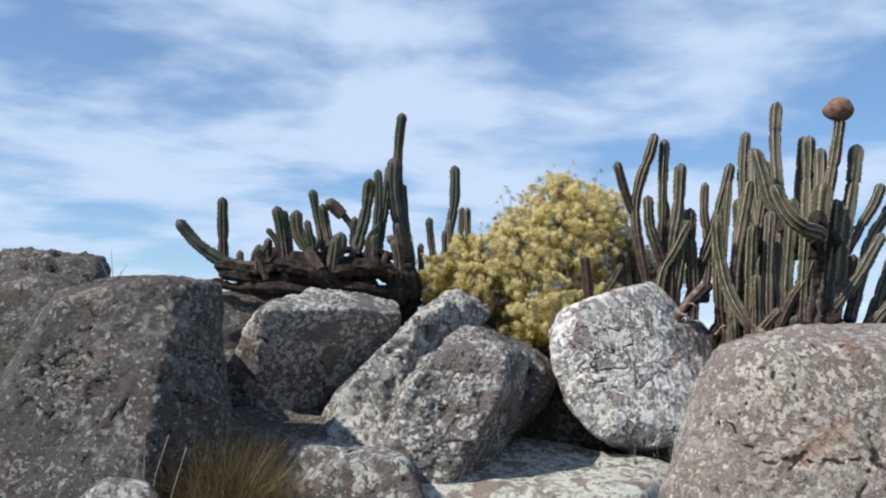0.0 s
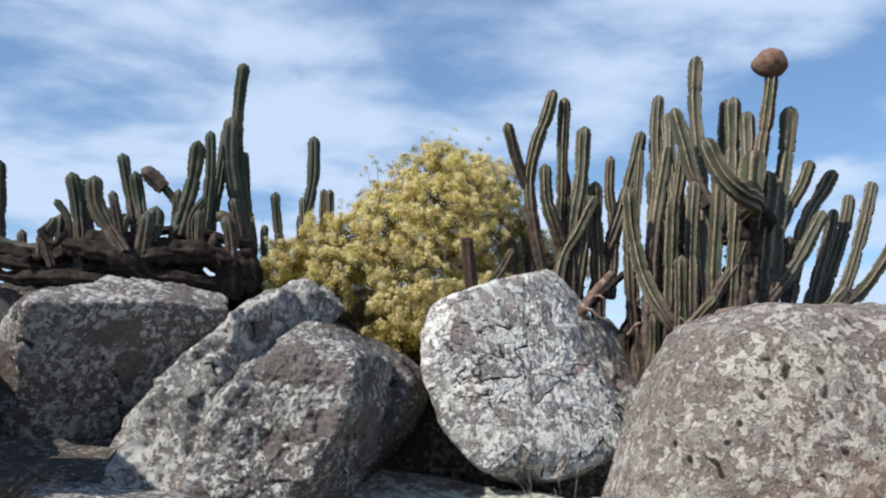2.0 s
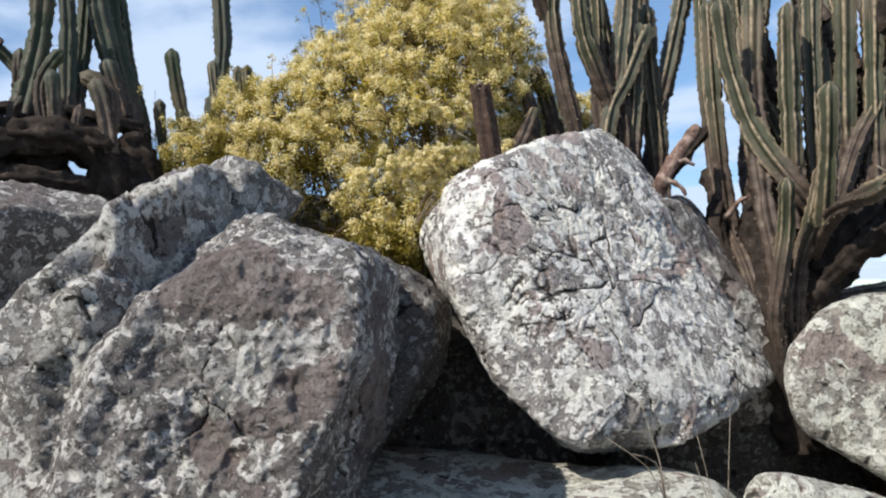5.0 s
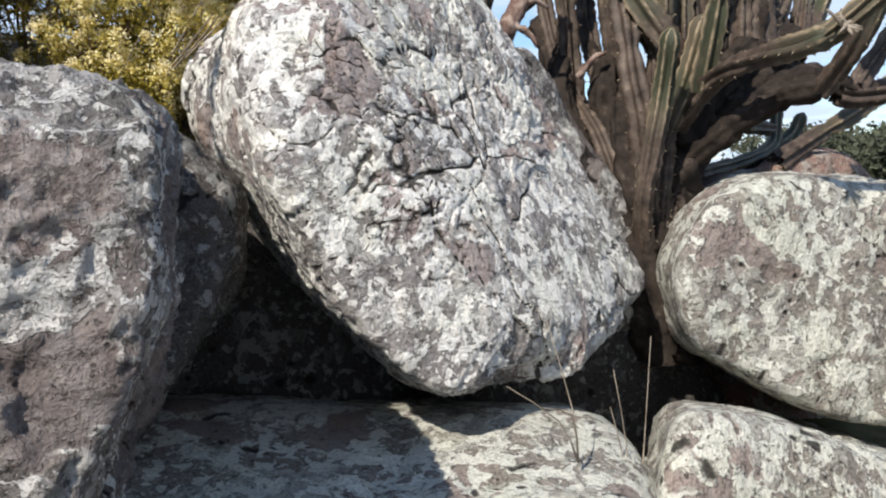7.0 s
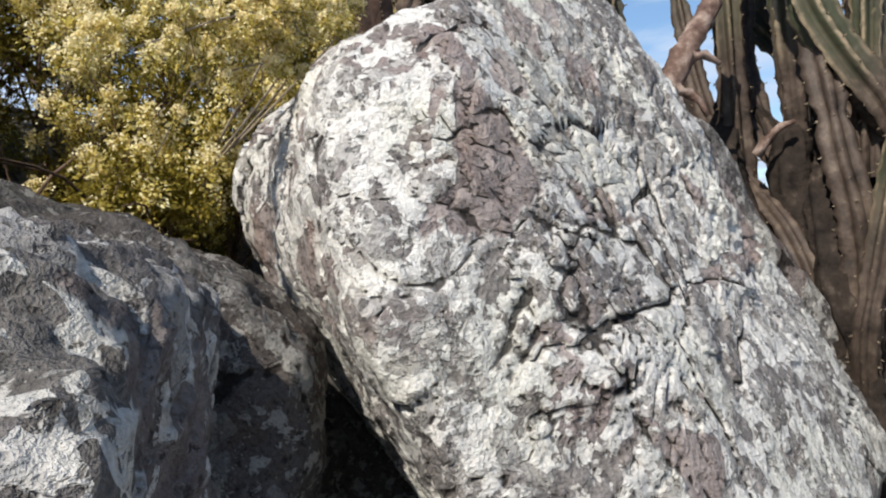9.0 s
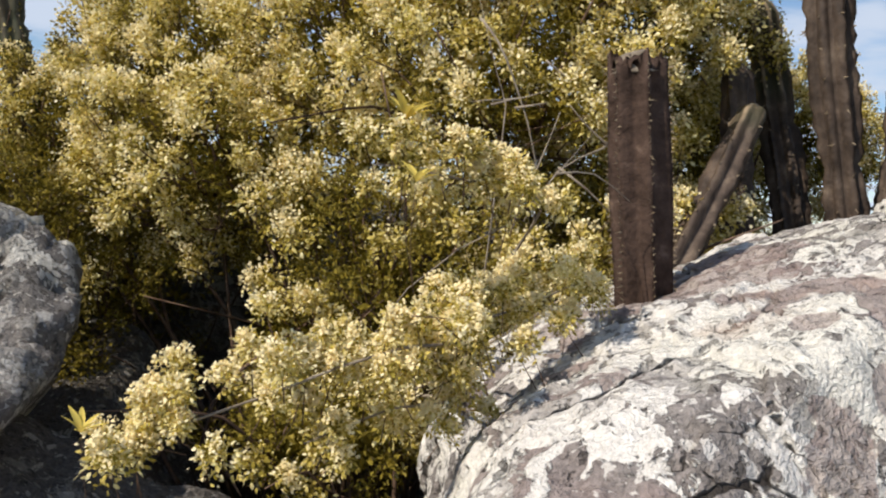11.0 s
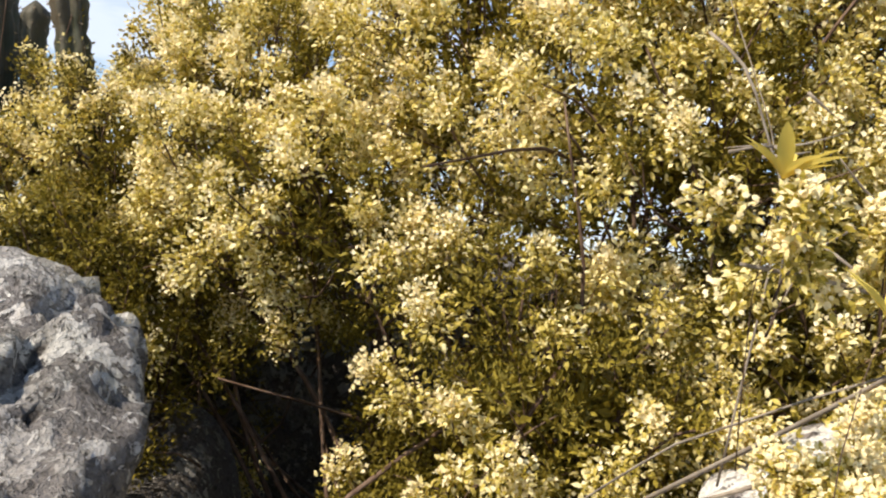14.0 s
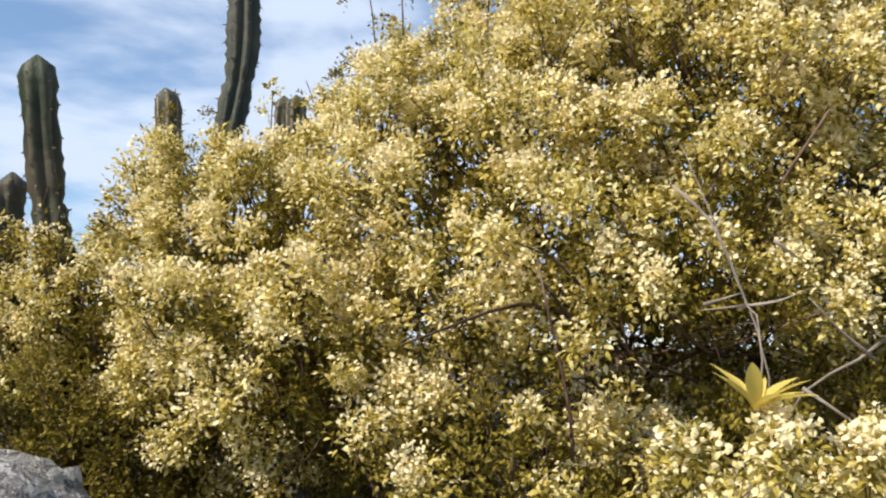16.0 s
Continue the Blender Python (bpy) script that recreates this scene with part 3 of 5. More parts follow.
FILL_RIGHT = ((1.75, 5.75, 0.75), [
    (0, -0.958, 0.287, 0.3),
    (0, 1, 0, 0.5),
    (-0.981, 0, 0.196, 0.4),
    (0.981, 0, 0.196, 0.45),
    (-0.095, -0.286, 0.953, 0.55),
    (0, 0, -1, 0.5)])
FILL_LEFT = ((-0.95, 5, 0.4), [
    (0, -0.894, 0.447, 0.35),
    (0, 1, 0, 0.5),
    (-0.981, 0, 0.196, 0.5),
    (0.981, 0, 0.196, 0.5),
    (0.098, -0.195, 0.976, 0.42),
    (0, 0, -1, 0.4)])
RUBBLE_MID = ((-1.489, 6.7, 1.239), [
    (-0.965, -0.255, 0.058, 0.315),
    (-0.23, -0.081, 0.97, 0.464),
    (0.036, -0.021, 0.999, 0.446),
    (0.963, 0.167, 0.209, 0.354),
    (0.098, -0.976, 0.195, 0.35),
    (0, 1, 0, 0.5),
    (0, 0, -1, 0.9)])


# ---- ground ----
def build_ground():
    a = np.concatenate([[0], np.geomspace(0.18, 1500, 110)])
    t = np.linspace(0, 2 * np.pi, 145)[:-1]
    gx, gy = 0.3 + np.outer(a, np.cos(t)), 4.5 + np.outer(a, np.sin(t))
    gz = ground_height(gx, gy)
    v = np.stack([gx, gy, gz], -1).reshape(-1, 3)
    n = len(t)
    i, j = np.meshgrid(np.arange(len(a) - 1), np.arange(n), indexing="ij")
    q = np.stack([i * n + j, (i + 1) * n + j, (i + 1) * n + (j + 1) % n, i * n + (j + 1) % n], -1).reshape(-1, 4)
    tagged(mesh_object("ground", v, q, EARTH), "dry stony earth and sparse grass between the boulders", "ground", kind="structure")


build_ground()

# ---- boulders ----
boulder("boulder", MAIN_BOULDER, ROCK_PALE, "large rounded grey boulder crusted with white lichen", 8, 30, 0.024, 3, chips=0.03, cracks=0.25, dents=[(-0.127, -0.5, -0.384, 0.16, 0.05)],
        seams=[((0.31, -0.89, -0.32), 0.0045, (-0.446, -0.303, 0.396), 0.10), ((0.25, -0.92, -0.3), -0.115, (-0.45, -0.13, 0.43), 0.16), ((-0.13, 0, 0.99), 0.035, (-0.23, -0.45, 0.01), 0.15),
               ((-0.63, 0.67, 0.39), 0.007, (-0.49, -0.47, 0.03), 0.09), ((0.5, 0.1, -0.86), 0.02, (-0.02, -0.42, -0.05), 0.12), ((0.9, 0.1, 0.43), 0.02, (0.02, -0.42, -0.02), 0.15)],
        bared=[(-0.313, 0.227, 0.425, 0.12), (-0.20, 0.22, 0.47, 0.13), (-0.228, 0.109, 0.473, 0.08), (-0.30, -0.248, 0.372, 0.055), (-0.366, -0.308, 0.304, 0.045), (-0.139, -0.097, 0.492, 0.06),
               (-0.224, -0.203, 0.412, 0.035), (-0.185, -0.229, 0.327, 0.05), (-0.39, 0.15, 0.385, 0.07), (-0.271, -0.134, 0.462, 0.03)])
boulder("boulder", FRONT_ROCK, ROCK_GREY, "grey rounded boulder with pale lichen and mauve bare spots", 8, 44, 0.05, 11, pits=0.03, chips=0.026,
        bared=[(0.234, -0.538, 0.384, 0.07), (0.198, -0.545, 0.332, 0.06)])
boulder("boulder", LEANING_SLAB, ROCK_MID, "rough grey slab leaning back against the shrub", 7, 60, 0.045, 17, pits=0.06, chips=0.06, dents=[(0.25, 0.20, 0.70, 0.11, 0.09)])
boulder("boulder", SHADED_SLAB, ROCK_GREY, "angular grey block with a flat sunlit top and shaded face", 7, 40, 0.03, 23, chips=0.04)
boulder("boulder", LEFT_SLAB, ROCK_DARK, "broad flat-faced brownish grey boulder with lichen specks", 7, 30, 0.034, 29, chips=0.035, cracks=0.25)
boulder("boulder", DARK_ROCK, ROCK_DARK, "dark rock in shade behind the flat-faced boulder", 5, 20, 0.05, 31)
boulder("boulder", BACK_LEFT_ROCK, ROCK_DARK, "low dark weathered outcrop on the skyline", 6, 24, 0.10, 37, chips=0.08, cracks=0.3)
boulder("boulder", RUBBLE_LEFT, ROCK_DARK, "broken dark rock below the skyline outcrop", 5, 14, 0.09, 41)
# added filler, its dark stone standing in for shade under the shrub
boulder("boulder", FILL_BACK, ROCK_DARK, "added filler rock, dark for the deep shade under the shrub", 5, 12, 0.05, 73)
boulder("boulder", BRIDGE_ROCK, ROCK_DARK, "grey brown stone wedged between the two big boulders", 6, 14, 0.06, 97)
boulder("boulder", SHOULDER_ROCK, ROCK_GREY, "shaded shoulder of rock behind the big boulder", 6, 20, 0.03, 107)
# more fillers added to close gaps and keep sun out, dark as shade
boulder("boulder", FILL_MID, ROCK_DARK, "added dark filler rock hidden behind the big boulder", 5, 12, 0.05, 101)
boulder("boulder", FILL_FAR_LEFT, ROCK_DARK, "added dark filler rock beneath the shaded block", 5, 12, 0.07, 103)
boulder("boulder", FILL_SIDE, ROCK_DARK, "added dark filler rock behind the leaning slab", 5, 12, 0.06, 127)
boulder("boulder", FILL_GAP, ROCK_DARK, "added dark filler rock in the hollow under the shrub", 5, 12, 0.06, 113)
boulder("boulder", FILL_RIGHT, ROCK_DARK, "added dark filler rock under the foot of the cactus", 5, 12, 0.06, 79)
boulder("boulder", FILL_LEFT, ROCK_DARK, "added low dark filler rock between the grassy boulders", 5, 12, 0.06, 83)
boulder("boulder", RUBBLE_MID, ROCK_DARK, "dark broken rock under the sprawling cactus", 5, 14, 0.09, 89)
boulder("rock", SMALL_FRONT_ROCK, ROCK_GREY, "small grey lichen-spotted rock at the foot of the boulders", 5, 14, 0.03, 43)
boulder("rock", SMALL_LEFT_ROCK, ROCK_GREY, "small grey rock half hidden by dry grass", 5, 14, 0.03, 47)
boulder("boulder", FLOOR_SLAB, ROCK_GREEN, "low flat pale slab under the big boulder", 6, 20, 0.025, 53)
boulder("boulder", RIGHT_ROCK, ROCK_GREEN, "rounded pale green lichened boulder below the cactus", 6, 14, 0.03, 59)
boulder("boulder", RIGHT_LOW_ROCK, ROCK_GREEN, "low pale boulder beside the flat slab", 6, 14, 0.03, 61)
boulder("boulder", RED_ROCK, ROCK_RED, "small reddish rock behind the pale boulder", 5, 14, 0.03, 67)
boulder("boulder", BIG_RIGHT_ROCK, ROCK_PINK, "massive pinkish grey boulder with fine cracks", 7, 16, 0.032, 71, chips=0.03, cracks=0.2,
        seams=[((0.1, 0.2, -0.97), -0.508, (-0.49, -0.5, 0.37), 0.3), ((0.5, -0.6, -0.6), -0.03, (-0.55, -0.2, 0.5), 0.2)])


# ---- cacti ----
def path_points(points, step):
    """Points along a smooth curve through the given ones, and the way at each."""
    p = np.array(points, float)
    if len(p) == 2:
        p = np.array([p[0], p.mean(0), p[1]])
    q = np.vstack([2 * p[0] - p[1], p, 2 * p[-1] - p[-2]])
    out = []
    for i in range(1, len(q) - 2):
        n = max(2, int(np.linalg.norm(q[i + 1] - q[i]) / step))
        for u in np.arange(n) / n:
            a, b, c, d = q[i - 1], q[i], q[i + 1], q[i + 2]
            out.append(0.5 * (2 * b + (c - a) * u + (2 * a - 5 * b + 4 * c - d) * u * u + (3 * b - a - 3 * c + d) * u ** 3))
    out.append(p[-1])
    out = np.array(out)
    way = np.gradient(out, axis=0)
    return out, way / np.linalg.norm(way, axis=1)[:, None]


def tube(points, radius, sides=8, step=0.03, taper=0.5, wobble=0.0, seed=0):
    c, w = path_points(points, step)
    side = np.cross(w, (0.31, 0.95, 0.12))
    side /= np.linalg.norm(side, axis=1)[:, None]
    up = np.cross(side, w)
    a = np.linspace(0, 2 * np.pi, sides + 1)[:-1]
    s = np.linspace(0, 1, len(c))
    rad = radius * (1 - (1 - taper) * s)
    r = np.random.default_rng(seed)
    rr = rad[:, None] * (1 + wobble * r.normal(size=(len(c), sides)))
    v = c[:, None] + rr[..., None] * (np.cos(a)[None, :, None] * side[:, None] + np.sin(a)[None, :, None] * up[:, None])
    v = np.vstack([v.reshape(-1, 3), c[:1], c[-1:]])
    n = len(c)
    f = [(i * sides + j, i * sides + (j + 1) % sides, (i + 1) * sides + (j + 1) % sides, (i + 1) * sides + j) for i in range(n - 1) for j in range(sides)]
    f += [(n * sides, (j + 1) % sides, j) for j in range(sides)] + [(n * sides + 1, (n - 1) * sides + j, (n - 1) * sides + (j + 1) % sides) for j in range(sides)]
    return v, f


def cactus(label):
    e = base_empty("cactus")
    tagged(e, label, "cactus")
    e["skin"] = 0
    return e


stem_count = [0]


def stem(plant, radius, *points, wood=1.0):
    """A ribbed column from its foot to its rounded tip, pinched where each year's growth began, with spine cushions along the ribs."""
    stem_count[0] += 1
    r = np.random.default_rng(stem_count[0])
    ribs, per = int(r.integers(5, 8)), 6
    sides = ribs * per
    c, w = path_points(points, 0.018)
    length = np.concatenate([[0], np.cumsum(np.linalg.norm(np.diff(c, axis=0), axis=1))])
    total = length[-1]
    c = c + np.stack([np.sin(length * 6 + r.uniform(0, 6)), np.cos(length * 5 + r.uniform(0, 6)), 0 * length], 1) * radius * 0.06
    side = np.cross(w, (0.25, 0.93, 0.05))
    side /= np.linalg.norm(side, axis=1)[:, None]
    up = np.cross(side, w)
    from_tip = total - length
    cap = np.sqrt(np.clip(1 - np.clip(1 - from_tip / (radius * 1.3), 0, 1) ** 2, 0.03, 1))
    joint = np.ones(len(c))
    at = total - r.uniform(0.22, 0.42)
    while at > 0.1:
        joint -= r.uniform(0.12, 0.30) * np.exp(-((length - at) / 0.016) ** 2)
        at -= r.uniform(0.16, 0.42)
    swell = 1 + 0.06 * np.sin(length * r.uniform(8, 14) + r.uniform(0, 6))
    a = np.arange(sides) * 2 * np.pi / sides + r.uniform(0, 1)
    tri = np.abs(((np.arange(sides) % per) / per) * 2 - 1)
    crest = 1 - tri
    depth = np.clip(from_tip / 0.1, 0.25, 1)
    rad = radius * 0.98 * (cap * joint * swell)[:, None] * (1 - 0.47 * depth[:, None] * (1 - crest[None] ** 0.75))
    rad *= 1 + 0.08 * crest[None] * np.sin(length[:, None] * 190 + a[None] * 3)
    rad *= 1 + 0.05 * r.normal(size=(1, sides)) + 0.05 * np.sin(length[:, None] * 31 + a[None] * 2)
    v = c[:, None] + rad[..., None] * (np.cos(a)[None, :, None] * side[:, None] + np.sin(a)[None, :, None] * up[:, None])
    n = len(c)
    i, j = np.meshgrid(np.arange(n - 1), np.arange(sides), indexing="ij")
    q = np.stack([i * sides + j, i * sides + (j + 1) % sides, (i + 1) * sides + (j + 1) % sides, (i + 1) * sides + j], -1).reshape(-1, 4)
    verts = np.vstack([v.reshape(-1, 3), c[-1:] + w[-1:] * radius * 0.1])
    last = (n - 1) * sides
    top = np.array([[last + k, last + (k + 1) % sides, len(verts) - 1, len(verts) - 1] for k in range(sides)])
    faces = [tuple(x) for x in q] + [tuple(x[:3]) for x in top]
    skin = CACTUS_DARK if plant["skin"] else CACTUS_GREEN
    ob = mesh_object("stem", [tuple(x) for x in verts], faces, skin, plant)
    col = ob.data.color_attributes.new("rib", "FLOAT_COLOR", "POINT")
    old = np.clip(wood - length / max(0.35, 0.45 * total), 0, 1)
    data = np.ones((len(verts), 4), np.float32)
    data[:-1, 0] = np.tile(crest, n)
    data[:-1, 1] = np.repeat(old, sides)
    data[-1] = (0.5, 0, 0, 1)
    col.data.foreach_set("color", data.ravel())
    # spine cushions
    sv, sf = [], []
    for k in range(0, sides):
        if crest[k] < 0.99:
            continue
        for m in range(2 + int(r.integers(0, 2)), n - 1, 3):
            out = math.cos(a[k]) * side[m] + math.sin(a[k]) * up[m]
            o = v[m, k]
            for _ in range(2):
                tipv = o + (out + r.normal(size=3) * 0.55) * radius * r.uniform(0.07, 0.17)
                t1 = w[m] * 0.0022
                t2 = np.cross(out, w[m]) * 0.0022
                b = len(sv)
                sv += [o + t1, o - t1, o + t2, tipv]
                sf += [(b, b + 2, b + 3), (b + 2, b + 1, b + 3), (b + 1, b, b + 3)]
    if sv:
        s = mesh_object("spine_cover", [tuple(x) for x in sv], sf, SPINE, ob, "short pale spines", soft=False)
        tagged(s, kind="stuff")
    return ob


def trunk(plant, radius, *points):
    """A bare old trunk: worn ribs, corky lumps, a torn end."""
    stem_count[0] += 1
    r = np.random.default_rng(stem_count[0])
    points = [np.array(q) + (r.normal(size=3) * radius * 0.35 if 0 < i < len(points) - 1 else 0) for i, q in enumerate(points)]
    ribs, per = 6, 4
    sides = ribs * per
    v, f = tube(points, radius, sides, 0.02, 0.8, 0.0)
    p = np.array(v)
    c, w = path_points(points, 0.02)
    idx = np.repeat(np.arange(len(c)), sides)
    body = p[:-2]
    out = body - c[idx]
    crest = np.tile(1 - np.abs(((np.arange(sides) % per) / per) * 2 - 1), len(c))
    s = np.repeat(np.linspace(0, 1, len(c)), sides)
    k = 0.70 + 0.30 * crest + 0.42 * lumps(body, 9, stem_count[0], 3) + 0.30 * lumps(body, 34, stem_count[0], 2)
    k *= 1 - 0.55 * np.clip((s - 0.93) / 0.07, 0, 1) ** 2
    p[:-2] = c[idx] + out * k[:, None]
    return mesh_object("trunk", [tuple(x) for x in p], f, CACTUS_BARK, plant, "furrowed dark bark")


clump_cactus = cactus("columnar cactus clump of slim grey-green ribbed stems behind the boulder")
stem(clump_cactus, 0.038, (1.46, 6.12, 2.34), (1.38, 6.08, 2.5), (1.31, 6.05, 2.71), wood=1.35)
stem(clump_cactus, 0.040, (1.57, 6.1, 1.74), (1.5, 6.1, 2.1), (1.47, 6.1, 2.37), (1.5, 6.08, 2.59), (1.56, 6.06, 2.77), (1.6, 6.05, 2.93), wood=1.35)
stem(clump_cactus, 0.039, (1.65, 6.1, 1.74), (1.67, 6.1, 2.25), (1.67, 6.1, 2.62), (1.68, 6.1, 2.9), wood=1.35)
stem(clump_cactus, 0.043, (1.71, 6, 1.81), (1.61, 5.97, 2.05), (1.54, 5.95, 2.22), (1.52, 5.95, 2.45), wood=1.35)
stem(clump_cactus, 0.049, (1.71, 6, 1.67), (1.71, 6, 2.06), (1.76, 6, 2.38), (1.78, 6, 2.7), wood=1.35)
stem(clump_cactus, 0.044, (1.73, 6.1, 1.75), (1.71, 6.12, 2.18), (1.68, 6.15, 2.46), wood=1.35)
stem(clump_cactus, 0.036, (1.97, 6.2, 1.69), (1.9, 6.2, 2.13), (1.87, 6.2, 2.39), wood=1.35)
stem(clump_cactus, 0.038, (2.1, 6.5, 1.71), (2.16, 6.6, 2.11), (2.13, 6.6, 2.43), (2.14, 6.6, 2.67), wood=1.35)
stem(clump_cactus, 0.044, (1.86, 6.1, 1.68), (1.96, 6.2, 1.91), (2.1, 6.3, 2.22), (2.18, 6.3, 2.52), (2.24, 6.3, 2.77), wood=1.35)
stem(clump_cactus, 0.037, (1.54, 6.2, 1.67), (1.51, 6.3, 2.01), (1.46, 6.3, 2.19), wood=1.35)
stem(clump_cactus, 0.029, (1.17, 5.9, 1.68), (1.28, 6, 1.82), (1.37, 6.08, 1.96), wood=1.35)
stem(clump_cactus, 0.031, (1.41, 6.2, 1.73), (1.39, 6.2, 1.96), (1.38, 6.2, 2.05), wood=1.35)
stem(clump_cactus, 0.044, (1.70, 6.02, 1.2), (1.73, 6.0, 1.7), (1.77, 6.0, 2.0), (1.79, 6.0, 2.3), wood=1.7)
stem(clump_cactus, 0.040, (1.60, 6.02, 1.3), (1.63, 5.97, 1.85), (1.72, 5.97, 2.05), (1.84, 6.0, 2.28), wood=1.0)
stem(clump_cactus, 0.046, (1.86, 6.05, 1.2), (1.88, 6.05, 1.7), (1.87, 6.05, 2.05), (1.86, 6.05, 2.38), wood=1.5)
big_cactus = cactus("large branching columnar cactus with grey-green ribbed stems")
stem(big_cactus, 0.045, (2.16, 5.4, 1.42), (2.05, 5.4, 1.54), (1.96, 5.5, 1.76), (1.91, 5.55, 2.02), (1.89, 5.55, 2.24))
stem(big_cactus, 0.045, (2.35, 5.6, 1.42), (2.38, 5.8, 1.66), (2.36, 6.1, 1.99), (2.31, 6.2, 2.3), (2.34, 6.3, 2.7), (2.38, 6.35, 3.03))
stem(big_cactus, 0.045, (2.24, 5.5, 1.42), (2.22, 5.6, 1.58), (2.15, 5.7, 1.85), (2.14, 5.8, 2.13), (2.15, 5.85, 2.43))
stem(big_cactus, 0.050, (2.39, 5.65, 2.19), (2.32, 5.7, 2.37), (2.28, 5.72, 2.54), (2.23, 5.75, 2.77))
stem(big_cactus, 0.042, (2.37, 5.9, 1.97), (2.36, 6, 2.2), (2.35, 6.1, 2.55), (2.38, 6.2, 2.87))
stem(big_cactus, 0.046, (2.33, 5.6, 1.68), (2.43, 5.8, 2.18), (2.44, 5.9, 2.62), (2.45, 5.95, 2.89), (2.47, 5.97, 3.17))
stem(big_cactus, 0.047, (2.50, 5.42, 2.10), (2.36, 5.05, 2.10), (2.17, 4.82, 2.11), (2.07, 4.80, 2.19), (1.99, 4.82, 2.36), wood=1.2)
stem(big_cactus, 0.046, (2.56, 5.8, 2.01), (2.64, 6, 2.43), (2.69, 6.1, 2.68), (2.72, 6.1, 2.95))
stem(big_cactus, 0.051, (2.55, 5.7, 2), (2.66, 5.9, 2.38), (2.69, 5.95, 2.68), (2.69, 5.95, 2.92))
stem(big_cactus, 0.046, (2.59, 5.6, 2.13), (2.64, 5.7, 2.31), (2.73, 5.85, 2.59), (2.76, 5.9, 2.82))
stem(big_cactus, 0.042, (2.56, 5.5, 2.15), (2.66, 5.6, 2.37), (2.72, 5.66, 2.55), (2.76, 5.67, 2.73), (2.8, 5.68, 2.99))
stem(big_cactus, 0.053, (2.64, 5.5, 1.56), (2.72, 5.55, 1.83), (2.8, 5.65, 2.14), (2.9, 5.72, 2.54), (2.95, 5.75, 2.82))
stem(big_cactus, 0.041, (2.85, 5.9, 1.96), (3.16, 6.2, 2.27), (3.36, 6.35, 2.49), (3.45, 6.4, 2.66))
stem(big_cactus, 0.046, (2.8, 5.6, 1.57), (3, 5.8, 1.93), (3.12, 5.9, 2.19), (3.29, 6, 2.38), (3.37, 6, 2.51))
stem(big_cactus, 0.036, (2.81, 5.6, 1.83), (2.84, 5.6, 2.03))
stem(big_cactus, 0.040, (3.01, 5.8, 1.51), (3.14, 5.9, 1.73), (3.37, 6.1, 2.08), (3.48, 6.2, 2.3))
stem(big_cactus, 0.041, (3.14, 5.9, 1.52), (3.27, 6, 1.74), (3.53, 6.2, 2.13), (3.66, 6.3, 2.42))
stem(big_cactus, 0.042, (3.19, 5.8, 1.55), (3.38, 5.9, 1.84), (3.55, 6, 2.19), (3.69, 6.1, 2.47))
stem(big_cactus, 0.042, (3.23, 5.8, 1.62), (3.48, 5.9, 1.79), (3.79, 6, 2.12))
stem(big_cactus, 0.043, (2.3, 5.5, 1.55), (2.3, 5.55, 1.94), (2.31, 5.58, 2.1))
stem(big_cactus, 0.041, (2.41, 5.45, 1.49), (2.43, 5.45, 1.81), (2.47, 5.47, 2.26))
stem(big_cactus, 0.046, (2.35, 5.5, 1.49), (2.35, 5.5, 1.87), (2.4, 5.52, 2.39))
stem(big_cactus, 0.070, (2.47, 5.45, 1.55), (2.54, 5.5, 1.95), (2.64, 5.6, 2.51))
stem(big_cactus, 0.071, (2.56, 5.5, 1.56), (2.66, 5.6, 1.89), (2.78, 5.72, 2.42))
stem(big_cactus, 0.036, (2.08, 5.30, 1.40), (2.04, 5.2, 1.66), (2.02, 5.16, 1.85), wood=0.4)
stem(big_cactus, 0.036, (2.0, 5.72, 1.25), (1.95, 5.72, 1.8), (1.97, 5.75, 2.3), wood=1.5)
stem(big_cactus, 0.037, (2.08, 5.6, 1.25), (2.04, 5.62, 1.75), (2.08, 5.7, 2.2), wood=1.5)
stem(big_cactus, 0.039, (2.07, 5.45, 1.40), (2.08, 5.45, 1.85), (2.10, 5.45, 2.2))
stem(big_cactus, 0.041, (2.21, 5.5, 1.40), (2.22, 5.5, 1.87), (2.25, 5.52, 2.3))
stem(big_cactus, 0.034, (2.20, 5.45, 1.34), (2.34, 5.45, 1.68), (2.45, 5.45, 1.86), (2.58, 5.45, 2.2), wood=1.6)
stem(big_cactus, 0.038, (2.33, 5.5, 1.32), (2.54, 5.5, 1.53), (2.7, 5.5, 1.71), (2.84, 5.5, 1.9), (3.0, 5.52, 2.17), wood=1.6)
stem(big_cactus, 0.041, (2.35, 5.8, 1.69), (2.38, 6, 1.98), (2.37, 6.3, 2.55))
stem(big_cactus, 0.034, (2.49, 6.2, 1.86), (2.52, 6.3, 2.21), (2.53, 6.4, 2.45))
trunk(big_cactus, 0.075, (2.45, 5.45, 1.49), (2.52, 5.45, 1.81), (2.55, 5.45, 2.07), (2.55, 5.45, 2.3))
trunk(big_cactus, 0.026, (1.69, 5.65, 1.61), (1.81, 5.7, 1.7), (1.95, 5.75, 1.82))
trunk(big_cactus, 0.039, (1.9, 5.6, 1.25), (1.92, 5.7, 1.45), (2.04, 5.8, 1.61))
trunk(big_cactus, 0.055, (2.01, 5.5, 1.11), (1.99, 5.55, 1.3), (2.02, 5.6, 1.52))
trunk(big_cactus, 0.051, (1.97, 5.6, 1.15), (2.01, 5.8, 1.42), (2.07, 6, 1.68))
